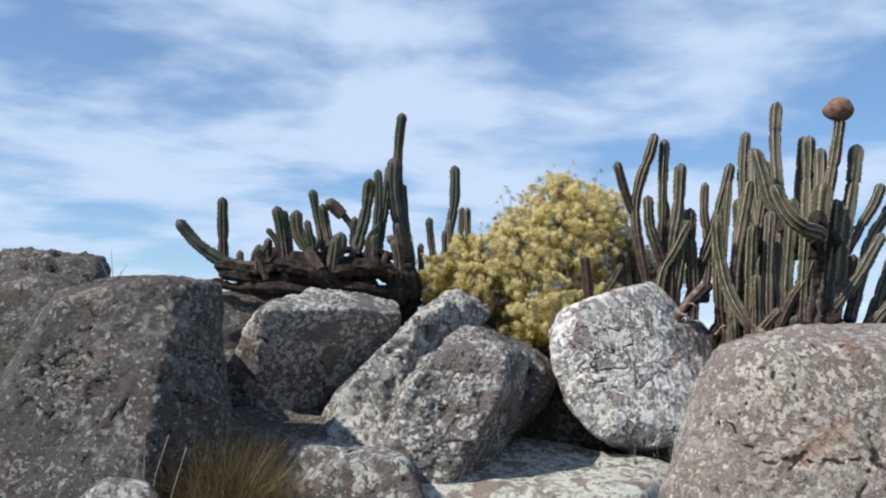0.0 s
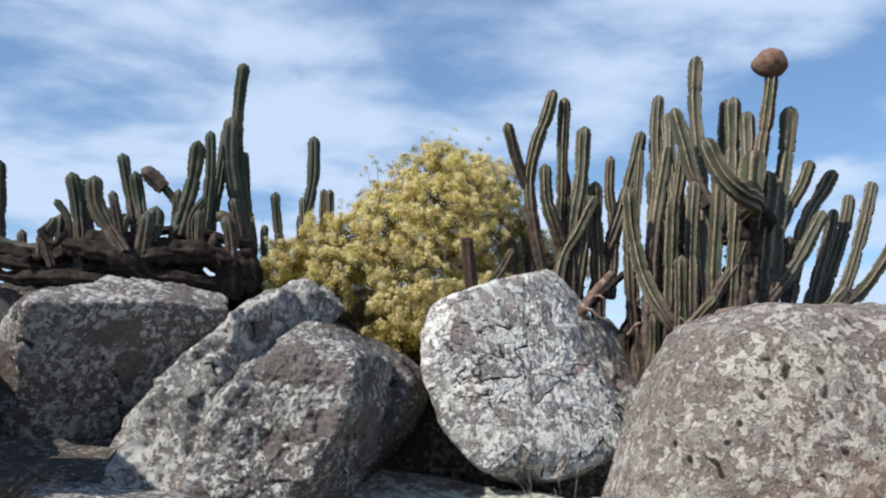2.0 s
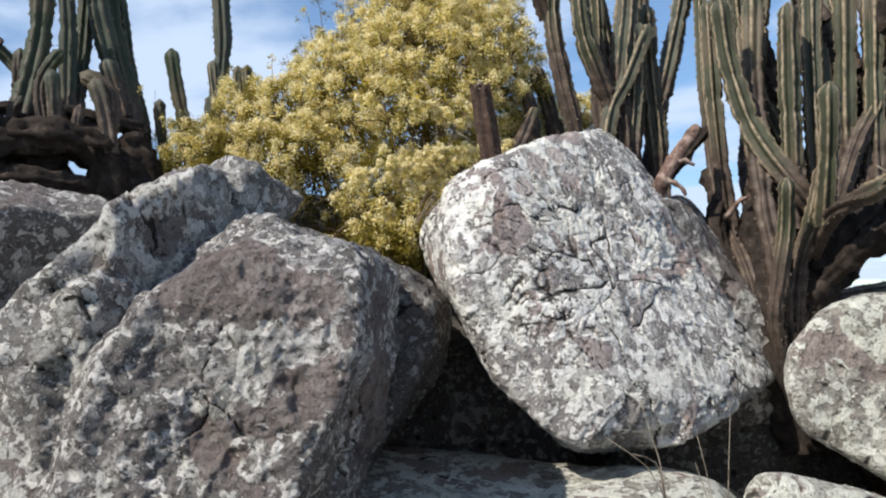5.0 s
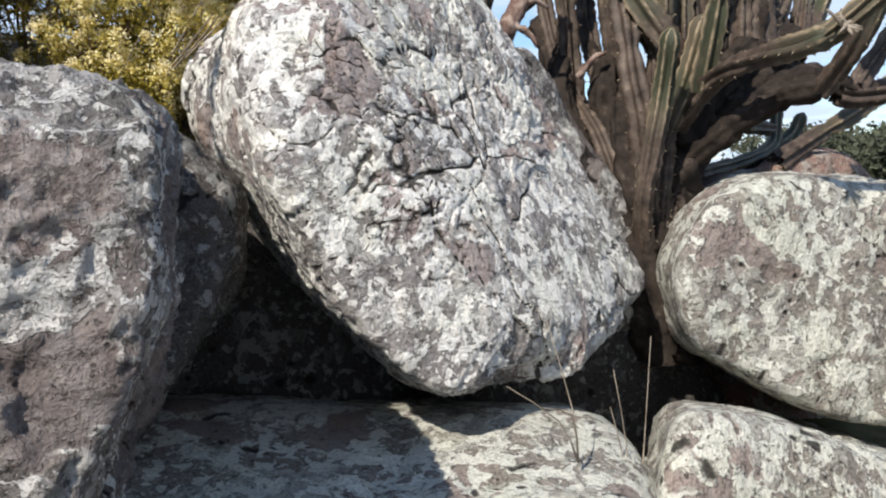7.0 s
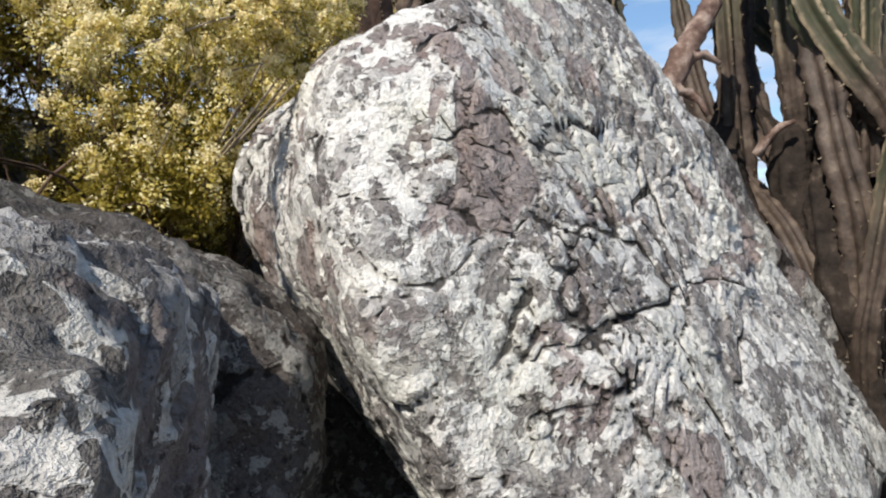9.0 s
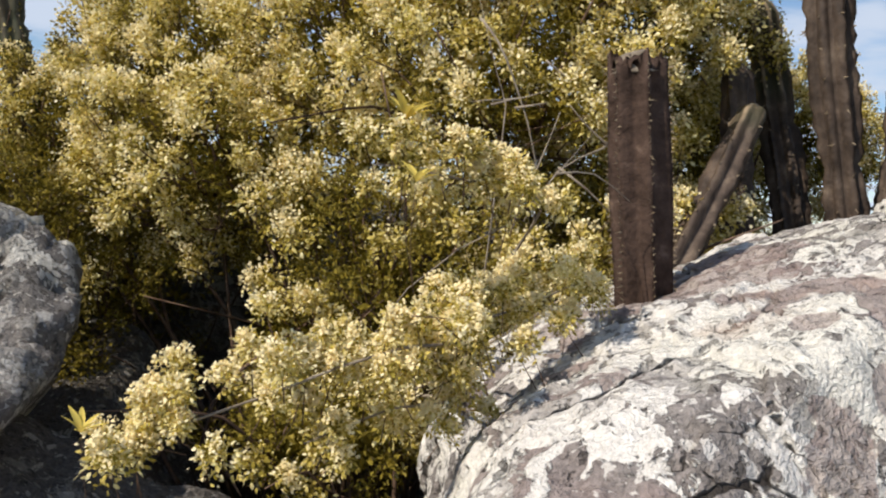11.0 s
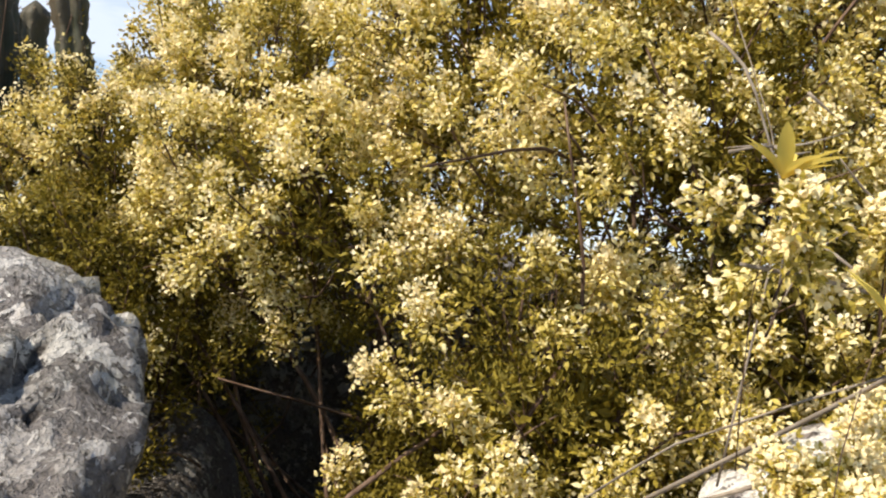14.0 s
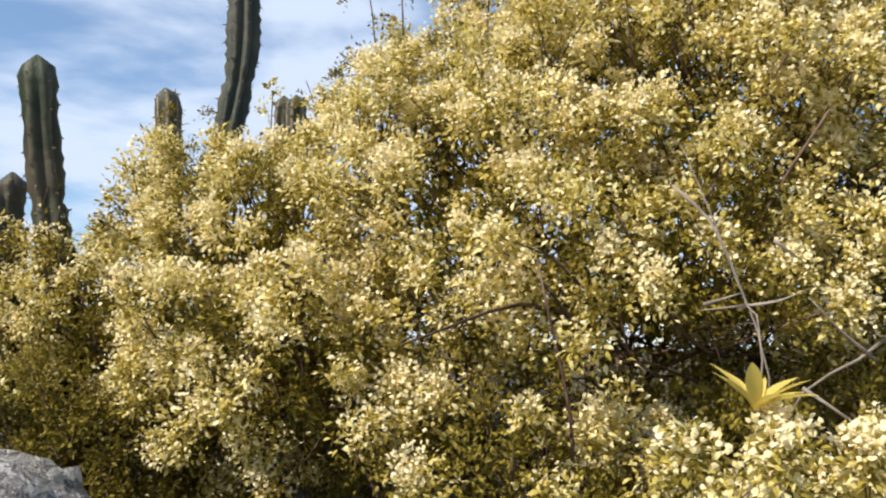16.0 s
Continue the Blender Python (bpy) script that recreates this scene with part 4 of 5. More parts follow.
stem(big_cactus, 0.033, (2.10, 5.42, 1.30), (2.07, 5.25, 1.43), (2.00, 5.02, 1.47), (1.90, 4.79, 1.49), wood=1.9)
stem(big_cactus, 0.028, (1.91, 4.81, 1.485), (1.93, 4.74, 1.54), (1.97, 4.66, 1.62), wood=0.3)
trunk(big_cactus, 0.035, (2.12, 5.40, 1.20), (2.16, 5.15, 1.33), (2.17, 4.99, 1.39))
stem(big_cactus, 0.030, (2.17, 5.0, 1.38), (2.14, 4.89, 1.48), (2.13, 4.82, 1.59))
stem(big_cactus, 0.034, (2.63, 5.2, 1.4), (2.7, 5.2, 1.47), (2.76, 5.15, 1.58), (2.85, 5.1, 1.72))
stem(big_cactus, 0.041, (2.57, 5.22, 1.39), (2.63, 5.2, 1.38), (2.82, 5.15, 1.4), (3.05, 5.1, 1.44))
stem(big_cactus, 0.035, (2.67, 5.5, 1.18), (2.88, 5.5, 1.26), (3.18, 5.5, 1.37), (3.59, 5.5, 1.58))
stem(big_cactus, 0.026, (2.2, 5.5, 1.15), (2.75, 5.7, 1.18), (3.11, 5.85, 1.23), (3.21, 5.9, 1.35), (3.24, 5.9, 1.46))
stem(big_cactus, 0.033, (2.9, 5.8, 1.15), (3.3, 5.9, 1.25), (3.38, 5.9, 1.35))
stem(big_cactus, 0.026, (3.04, 5.8, 1.29), (2.76, 5.7, 1.3))
stem(big_cactus, 0.035, (2.02, 5.42, 0.81), (1.95, 5.4, 1.03), (1.98, 5.45, 1.18), (2.02, 5.6, 1.38), (2.16, 5.85, 1.7), (2.31, 5.95, 2.17), (2.41, 6, 2.73), wood=1.9)
stem(big_cactus, 0.041, (2.03, 5.42, 0.81), (1.97, 5.4, 1.06), (1.96, 5.4, 1.3), (1.96, 5.45, 1.52), (2.05, 5.6, 1.98), (2.19, 5.75, 2.54), wood=1.9)
stem(big_cactus, 0.037, (2.04, 5.42, 0.81), (2.01, 5.4, 1.06), (2.04, 5.4, 1.28), (2.07, 5.35, 1.42), (2.1, 5.3, 1.61), wood=1.9)
stem(big_cactus, 0.038, (2.05, 5.42, 0.81), (2.03, 5.4, 1.05), (2.16, 5.45, 1.2), (2.37, 5.5, 1.32), (2.68, 5.6, 1.46), wood=1.9)
stem(big_cactus, 0.037, (2.05, 5.42, 0.81), (2.12, 5.5, 1.01), (2.23, 5.55, 1.18), (2.5, 5.7, 1.35), (2.9, 5.9, 1.56), wood=1.9)
stem(big_cactus, 0.027, (1.97, 5.42, 0.82), (1.92, 5.5, 1.23), (1.97, 5.7, 1.42), (2.05, 5.9, 1.63), (2.11, 6.05, 2.1), (2.18, 6.15, 2.61), wood=1.9)
stem(big_cactus, 0.030, (2.02, 5.42, 0.81), (1.9, 5.35, 1.07), (1.91, 5.32, 1.25), (1.93, 5.3, 1.4), (1.91, 5.25, 1.56), wood=1.9)
trunk(big_cactus, 0.049, (2.04, 5.42, 1.07), (2.16, 5.4, 1.25), (2.3, 5.33, 1.35), (2.41, 5.27, 1.43), (2.5, 5.22, 1.43), (2.63, 5.2, 1.39))
trunk(big_cactus, 0.092, (2.07, 5.44, 1.09), (2.22, 5.46, 1.27), (2.43, 5.48, 1.41), (2.68, 5.5, 1.61))
trunk(big_cactus, 0.080, (2.05, 5.45, 1.02), (2.12, 5.48, 1.22), (2.25, 5.52, 1.46), (2.34, 5.55, 1.68))
trunk(big_cactus, 0.047, (2.07, 5.5, 1.19), (2.08, 5.58, 1.43), (2.1, 5.65, 1.63))
trunk(big_cactus, 0.056, (2.13, 5.42, 1.24), (2.25, 5.4, 1.39), (2.42, 5.4, 1.55))
trunk(big_cactus, 0.093, (1.97, 5.36, 0.65), (1.97, 5.38, 1.03), (2.02, 5.42, 1.18), (2.19, 5.5, 1.31))
trunk(big_cactus, 0.074, (2.08, 5.4, 0.63), (2.09, 5.42, 0.98), (2.15, 5.45, 1.13), (2.36, 5.55, 1.27))
trunk(big_cactus, 0.041, (1.99, 5.4, 0.94), (1.95, 5.4, 1.09), (1.96, 5.45, 1.25), (2.02, 5.55, 1.43))
trunk(big_cactus, 0.028, (2.03, 5.5, 1.19), (2.06, 5.65, 1.4), (2.08, 5.75, 1.59))
sprawling_cactus = cactus("sprawling old cactus with dark upright stems on drooping grey trunks")
sprawling_cactus["skin"] = 1
stem(sprawling_cactus, 0.042, (-1.65, 6.49, 1.93), (-1.67, 6.49, 2.21), (-1.68, 6.49, 2.43))
stem(sprawling_cactus, 0.030, (-1.52, 6.5, 1.91), (-1.53, 6.5, 2.02))
stem(sprawling_cactus, 0.019, (-1.28, 6.5, 1.93), (-1.29, 6.5, 2.04))
stem(sprawling_cactus, 0.042, (-1.14, 6.35, 1.89), (-1.2, 6.4, 2.18), (-1.24, 6.4, 2.36))
stem(sprawling_cactus, 0.040, (-1.1, 6.4, 1.89), (-1.15, 6.45, 2.12), (-1.21, 6.5, 2.34))
stem(sprawling_cactus, 0.045, (-0.84, 6.1, 1.86), (-1.01, 6.15, 2.12), (-1.04, 6.15, 2.3))
stem(sprawling_cactus, 0.037, (-0.87, 6.5, 2.03), (-0.95, 6.55, 2.33), (-0.99, 6.55, 2.52))
stem(sprawling_cactus, 0.040, (-0.78, 6.4, 1.98), (-0.86, 6.5, 2.21), (-0.9, 6.5, 2.4))
stem(sprawling_cactus, 0.030, (-0.94, 6.4, 2.01), (-1, 6.4, 2.26))
stem(sprawling_cactus, 0.052, (-0.75, 6.66, 2.33), (-0.83, 6.66, 2.41), (-0.89, 6.66, 2.45))
stem(sprawling_cactus, 0.029, (-0.6, 6.6, 2.09), (-0.68, 6.66, 2.25), (-0.76, 6.66, 2.35))
stem(sprawling_cactus, 0.027, (-0.66, 6.6, 2.09), (-0.65, 6.6, 2.32))
stem(sprawling_cactus, 0.055, (-0.75, 6.25, 1.79), (-0.74, 6.3, 2.01), (-0.72, 6.3, 2.16))
stem(sprawling_cactus, 0.047, (-0.77, 6.2, 1.79), (-0.75, 6.2, 2), (-0.74, 6.2, 2.11))
stem(sprawling_cactus, 0.049, (-0.65, 6.4, 1.84), (-0.61, 6.45, 2.07), (-0.56, 6.5, 2.34), (-0.53, 6.5, 2.61))
stem(sprawling_cactus, 0.037, (-0.48, 6.6, 1.91), (-0.48, 6.64, 2.21), (-0.47, 6.64, 2.45), (-0.48, 6.64, 2.71))
stem(sprawling_cactus, 0.036, (-0.45, 6.7, 1.92), (-0.45, 6.7, 2.11), (-0.43, 6.75, 2.39), (-0.4, 6.8, 2.77))
stem(sprawling_cactus, 0.044, (-0.18, 6.6, 1.54), (-0.19, 6.65, 1.77), (-0.24, 6.7, 2.12), (-0.32, 6.75, 2.52), (-0.33, 6.78, 2.88), (-0.31, 6.78, 3.21))
stem(sprawling_cactus, 0.051, (-0.21, 6.65, 1.96), (-0.3, 6.7, 2.23), (-0.36, 6.7, 2.54), (-0.36, 6.7, 2.82))
stem(sprawling_cactus, 0.036, (-0.17, 6.7, 1.58), (-0.2, 6.75, 2.01), (-0.26, 6.8, 2.33), (-0.29, 6.85, 2.63))
stem(sprawling_cactus, 0.039, (-0.26, 6.6, 2.03), (-0.32, 6.6, 2.28))
stem(sprawling_cactus, 0.054, (-1.3, 6.4, 1.88), (-1.57, 6.45, 1.9), (-1.71, 6.45, 1.96), (-1.86, 6.42, 2.07), (-2, 6.4, 2.23))
trunk(sprawling_cactus, 0.071, (-0.14, 6.4, 1.68), (-0.42, 6.3, 1.85), (-0.91, 6.3, 1.89), (-1.3, 6.35, 1.89), (-1.69, 6.4, 1.89))
trunk(sprawling_cactus, 0.052, (-0.43, 6.3, 1.88), (-0.75, 6.2, 1.84), (-1.13, 6.25, 1.79), (-1.63, 6.3, 1.82))
trunk(sprawling_cactus, 0.045, (-0.31, 6.3, 1.71), (-0.68, 6.2, 1.75), (-1.31, 6.3, 1.71), (-1.75, 6.35, 1.76))
trunk(sprawling_cactus, 0.074, (-0.46, 6.35, 1.78), (-0.81, 6.3, 1.88), (-1.12, 6.3, 1.96))
trunk(sprawling_cactus, 0.058, (-1.07, 6.4, 1.79), (-1.41, 6.5, 1.82), (-1.69, 6.5, 1.88))
trunk(sprawling_cactus, 0.062, (-0.71, 6.2, 1.72), (-0.91, 6.15, 1.85), (-1.2, 6.2, 1.92))
trunk(sprawling_cactus, 0.080, (-0.28, 6.35, 1.64), (-0.42, 6.25, 1.81), (-0.62, 6.2, 1.9))
trunk(sprawling_cactus, 0.075, (-0.21, 6.5, 1.5), (-0.2, 6.5, 1.76), (-0.23, 6.5, 1.95))
trunk(sprawling_cactus, 0.048, (-0.77, 6.2, 1.65), (-1.08, 6.2, 1.7), (-1.46, 6.25, 1.71))
trunk(sprawling_cactus, 0.067, (-0.63, 6.3, 1.73), (-0.74, 6.3, 1.9), (-0.83, 6.35, 2.05))
trunk(sprawling_cactus, 0.048, (-0.72, 6.2, 1.79), (-0.9, 6.25, 1.89), (-1.04, 6.3, 1.99))
trunk(sprawling_cactus, 0.041, (-0.32, 6.4, 1.79), (-0.48, 6.4, 1.92), (-0.55, 6.4, 2.03))
trunk(sprawling_cactus, 0.162, (-0.22, 6.6, 1.62), (-0.58, 6.5, 1.74), (-0.95, 6.5, 1.87))
trunk(sprawling_cactus, 0.038, (-0.2, 6.6, 1.98), (-0.35, 6.5, 2.01), (-0.51, 6.45, 2.04))
trunk(sprawling_cactus, 0.030, (-0.51, 6.5, 1.93), (-0.65, 6.45, 2.03), (-0.8, 6.4, 1.98))
stem(sprawling_cactus, 0.033, (-1.11, 6.27, 1.78), (-1.14, 6.27, 1.89), (-1.05, 6.27, 1.95))
stem(sprawling_cactus, 0.025, (-1.25, 6.2, 1.78), (-1.3, 6.2, 1.94), (-1.25, 6.2, 2.06))
stem(sprawling_cactus, 0.034, (-0.98, 6.57, 1.87), (-0.98, 6.57, 2.01), (-1, 6.57, 2.1))
stem(sprawling_cactus, 0.036, (-0.27, 6.23, 1.82), (-0.29, 6.23, 1.99), (-0.32, 6.23, 2.11))
stem(sprawling_cactus, 0.024, (-0.97, 6.46, 1.88), (-1.01, 6.46, 2.05), (-1.02, 6.46, 2.17))
stem(sprawling_cactus, 0.026, (-0.5, 6.25, 1.91), (-0.51, 6.25, 2.09), (-0.43, 6.25, 2.22))
stem(sprawling_cactus, 0.032, (-1.27, 6.49, 1.81), (-1.31, 6.49, 1.99), (-1.31, 6.49, 2.12))
stem(sprawling_cactus, 0.029, (-0.75, 6.29, 1.8), (-0.74, 6.29, 1.92), (-0.79, 6.29, 1.99))
stem(sprawling_cactus, 0.028, (-0.45, 6.23, 1.83), (-0.46, 6.23, 2.01), (-0.46, 6.23, 2.14))
stem(sprawling_cactus, 0.022, (-0.6, 6.32, 1.84), (-0.63, 6.32, 1.98), (-0.59, 6.32, 2.06))
stem(sprawling_cactus, 0.035, (-1, 6.58, 1.83), (-1.01, 6.58, 2.02), (-0.96, 6.58, 2.15))
stem(sprawling_cactus, 0.033, (-1.32, 6.23, 1.85), (-1.32, 6.23, 1.95), (-1.3, 6.23, 2.01))
stem(sprawling_cactus, 0.025, (-1.38, 6.51, 1.8), (-1.42, 6.51, 1.96), (-1.37, 6.51, 2.07))
stem(sprawling_cactus, 0.036, (-0.28, 6.25, 1.9), (-0.27, 6.25, 2.05), (-0.37, 6.25, 2.13))
stem(sprawling_cactus, 0.024, (-0.89, 6.41, 1.82), (-0.92, 6.41, 2), (-0.9, 6.41, 2.12))
stem(sprawling_cactus, 0.035, (-1.25, 6.5, 1.9), (-1.25, 6.5, 2), (-1.28, 6.5, 2.05))
stem(sprawling_cactus, 0.035, (-0.5, 6.39, 1.85), (-0.48, 6.39, 1.99), (-0.48, 6.39, 2.08))
stem(sprawling_cactus, 0.021, (-1.18, 6.24, 1.87), (-1.19, 6.24, 2.05), (-1.27, 6.24, 2.17))
stem(sprawling_cactus, 0.030, (-1.29, 6.36, 1.78), (-1.33, 6.36, 1.94), (-1.31, 6.36, 2.05))
stem(sprawling_cactus, 0.023, (-0.39, 6.23, 1.86), (-0.38, 6.23, 1.96), (-0.37, 6.23, 2.01))
trunk(sprawling_cactus, 0.026, (-1.14, 6.16, 1.84), (-1.07, 6.21, 1.92), (-0.97, 6.18, 1.88))
trunk(sprawling_cactus, 0.024, (-1.11, 6.34, 1.83), (-1.08, 6.41, 1.86), (-1.01, 6.37, 1.9))
trunk(sprawling_cactus, 0.017, (-0.88, 6.21, 1.85), (-0.85, 6.27, 1.88), (-0.81, 6.27, 1.84))
trunk(sprawling_cactus, 0.022, (-1.39, 6.17, 1.81), (-1.39, 6.3, 1.85), (-1.31, 6.18, 1.83))
trunk(sprawling_cactus, 0.014, (-0.35, 6.2, 1.88), (-0.3, 6.16, 1.85), (-0.25, 6.2, 1.85))
trunk(sprawling_cactus, 0.020, (-0.6, 6.38, 1.81), (-0.56, 6.39, 1.78), (-0.51, 6.35, 1.84))
trunk(sprawling_cactus, 0.014, (-0.5, 6.39, 1.76), (-0.46, 6.37, 1.8), (-0.43, 6.38, 1.77))
trunk(sprawling_cactus, 0.014, (-0.77, 6.25, 1.97), (-0.72, 6.25, 1.94), (-0.66, 6.23, 1.88))
trunk(sprawling_cactus, 0.028, (-1.21, 6.25, 1.74), (-1.14, 6.22, 1.68), (-1.09, 6.29, 1.73))
trunk(sprawling_cactus, 0.022, (-1.32, 6.18, 1.99), (-1.24, 6.18, 1.91), (-1.18, 6.19, 1.98))
trunk(sprawling_cactus, 0.030, (-0.82, 6.34, 1.95), (-0.74, 6.42, 1.93), (-0.66, 6.43, 1.95))
trunk(sprawling_cactus, 0.027, (-1.08, 6.39, 1.81), (-1, 6.4, 1.8), (-0.92, 6.41, 1.93))
trunk(sprawling_cactus, 0.015, (-0.62, 6.36, 1.99), (-0.55, 6.48, 2.01), (-0.44, 6.37, 1.98))
trunk(sprawling_cactus, 0.022, (-1.18, 6.34, 1.79), (-1.1, 6.29, 1.81), (-1.03, 6.32, 1.72))
trunk(sprawling_cactus, 0.013, (-1.02, 6.2, 1.93), (-0.92, 6.2, 1.9), (-0.82, 6.2, 1.9))
trunk(sprawling_cactus, 0.017, (-1.08, 6.24, 1.75), (-1, 6.3, 1.81), (-0.9, 6.29, 1.78))
tall_cactus = cactus("single tall dark green cactus column behind the shrub")
tall_cactus["skin"] = 1
stem(tall_cactus, 0.046, (0.12, 7.57, 0.8), (0.09, 7.57, 2.15), (0.11, 7.57, 2.32), (0.15, 7.57, 2.6), (0.15, 7.57, 2.93))
low_cactus = cactus("short cactus columns with withered flower tips in the shrub")
stem(low_cactus, 0.033, (0.3, 8, 0.95), (0.23, 8, 2.35), (0.23, 8, 2.61))
stem(low_cactus, 0.033, (0.35, 7.9, 0.96), (0.29, 7.9, 2.34), (0.28, 7.9, 2.59))
stem(low_cactus, 0.029, (0.14, 6.9, 1.71), (0.11, 6.9, 2.26), (0.1, 6.9, 2.35))
side_cactus = cactus("slender dark cactus columns beside the shrub")
side_cactus["skin"] = 1
stem(side_cactus, 0.035, (0.11, 6.62, 1.03), (0.01, 6.62, 1.85), (-0.04, 6.62, 2.16), (-0.06, 6.62, 2.33))
stem(side_cactus, 0.025, (-0.01, 6.7, 1.02), (-0.11, 6.7, 1.93), (-0.12, 6.7, 2.13))

# withered woody foot of the big cactus, its dead stub and the broken column by the shrub
trunk(big_cactus, 0.10, (2.1, 5.55, 1.2), (2.4, 5.55, 1.55), (2.62, 5.6, 1.95), (2.68, 5.6, 2.2))
trunk(big_cactus, 0.042, (2.5, 5.6, 1.38), (2.85, 5.72, 1.45), (3.18, 5.82, 1.56), (3.26, 5.86, 1.72))
trunk(big_cactus, 0.05, (2.2, 5.5, 1.35), (2.27, 5.57, 1.55), (2.33, 5.65, 1.85))
trunk(clump_cactus, 0.13, (1.62, 6.12, 0.9), (1.63, 6.1, 1.4), (1.62, 6.08, 1.7))
stub = tagged(base_empty("dead_cactus_stub"), "broken reddish brown dead cactus limb", "dead cactus")
mesh_object("limb", *tube(((1.58, 5.66, 1.40), (1.66, 5.61, 1.60), (1.73, 5.61, 1.70), (1.82, 5.63, 1.79)), 0.034, 12, 0.02, 0.6, 0.10, 3), PEELED, stub)
for a, b, c in (((1.70, 5.60, 1.66), (1.735, 5.575, 1.665), (1.76, 5.56, 1.645)), ((1.66, 5.60, 1.60), (1.70, 5.575, 1.58), (1.72, 5.56, 1.54)), ((1.90, 5.60, 1.46), (1.93, 5.57, 1.51), (1.965, 5.55, 1.53))):
    mesh_object("peel", *tube((a, b, c), 0.013, 8, 0.012, 0.4, 0.25, 4), PEELED, stub)
broken = tagged(base_empty("broken_cactus"), "brown broken-off ribbed cactus column beside the shrub", "cactus stump")


def broken_column(plant, foot, head, radius):
    """A dead column with a flat torn head."""
    ribs, per, n = 6, 8, 26
    sides = ribs * per
    foot, head = np.array(foot), np.array(head)
    a = np.arange(sides) * 2 * np.pi / sides
    crest = 1 - np.abs(((np.arange(sides) % per) / per) * 2 - 1)
    r = np.random.default_rng(5)
    v = []
    for i in range(n):
        c = foot + (head - foot) * i / (n - 1)
        rad = radius * (0.62 + 0.44 * crest ** 1.4) * (1 + 0.04 * np.sin(i * 0.7))
        lift = (0.006 * np.sin(a * 3) + 0.006 * r.normal(size=sides)) * (i == n - 1)
        v.append(np.stack([c[0] + rad * np.cos(a), c[1] + rad * np.sin(a), c[2] + lift], 1))
    for k, z in ((0.8, -0.004), (0.35, -0.02)):
        v.append(np.stack([head[0] + k * radius * np.cos(a), head[1] + k * radius * np.sin(a), head[2] + z + 0.008 * r.normal(size=sides)], 1))
    n = len(v)
    v = np.vstack(v)
    f = [(i * sides + j, i * sides + (j + 1) % sides, (i + 1) * sides + (j + 1) % sides, (i + 1) * sides + j) for i in range(n - 1) for j in range(sides)]
    f.append(tuple((n - 1) * sides + j for j in range(sides)))
    mesh_object("column", [tuple(x) for x in v], f, DEAD, plant)
    sv, sf = [], []
    for k in range(0, sides):
        if crest[k] < 0.99:
            continue
        for m in range(30, 90):
            c = foot + (head - foot) * m / 90.0
            o = c + np.array((math.cos(a[k]), math.sin(a[k]), 0)) * radius * 1.04
            for _ in range(3):
                b = len(sv)
                t = o + (np.array((math.cos(a[k]), math.sin(a[k]), 0)) + r.normal(size=3) * 0.6) * 0.0042
                sv += [o + (0, 0, 0.0011), o - (0, 0, 0.0011), o + (0.0011, 0.0006, 0), t]
                sf += [(b, b + 2, b + 3), (b + 2, b + 1, b + 3), (b + 1, b, b + 3)]
    tagged(mesh_object("spine_cover", [tuple(x) for x in sv], sf, SPINE, plant, "rows of short pale spines", soft=False), kind="stuff")


broken_column(broken, (1.125, 5.73, 1.2), (1.035, 5.725, 1.965), 0.037)
mesh_object("torn_head", *tube(((1.036, 5.725, 1.950), (1.034, 5.724, 1.962), (1.03, 5.722, 1.974)), 0.026, 20, 0.006, 0.5, 0.18, 9), TWIG, broken, "pale torn fibres")


def withered_flower(plant, place, size):
    """Dry pale petals at the tip of an arm, each a part."""
    r = np.random.default_rng(21)
    head = base_empty("withered_flower", place)
    head.parent = plant
    for k in range(13):
        a = k * 2.4
        d = np.array((math.cos(a), 0.55 * math.sin(a) - 0.35, math.sin(a) * 0.9 + r.normal() * 0.2))
        d /= np.linalg.norm(d)
        b = d * size * r.uniform(0.6, 1.1)
        mesh_object("petal", *tube((-d * 0.004, b * 0.5 + r.normal(size=3) * 0.004, b + r.normal(size=3) * 0.008), size * 0.16, 6, 0.01, 0.35, 0.15, k), TWIG, head)


withered_flower(big_cactus, (1.89, 4.76, 1.50), 0.042)


def nest():
    d, f = SPHERES[5]
    p = d * np.array((0.098, 0.095, 0.08))
    p[:, 2] -= 0.03 * (p[:, 0] / 0.12) ** 2 * 0.5
    p += d * (lumps(p, 9, 5, 3) * 0.012)[:, None]
    # the mouth of the nest, hollowed on its side
    e = np.linalg.norm(d - np.array((0.75, 0.6, 0.1)) / np.linalg.norm((0.75, 0.6, 0.1)), axis=1)
    p -= d * (0.06 * np.exp(-(e / 0.33) ** 4))[:, None]
    ob = mesh_object("bird_nest", p, f, MUD)
    ob.location = (2.79, 5.68, 3.05)
    tagged(ob, "round brown mud bird nest on a cactus tip", "bird nest")


nest()


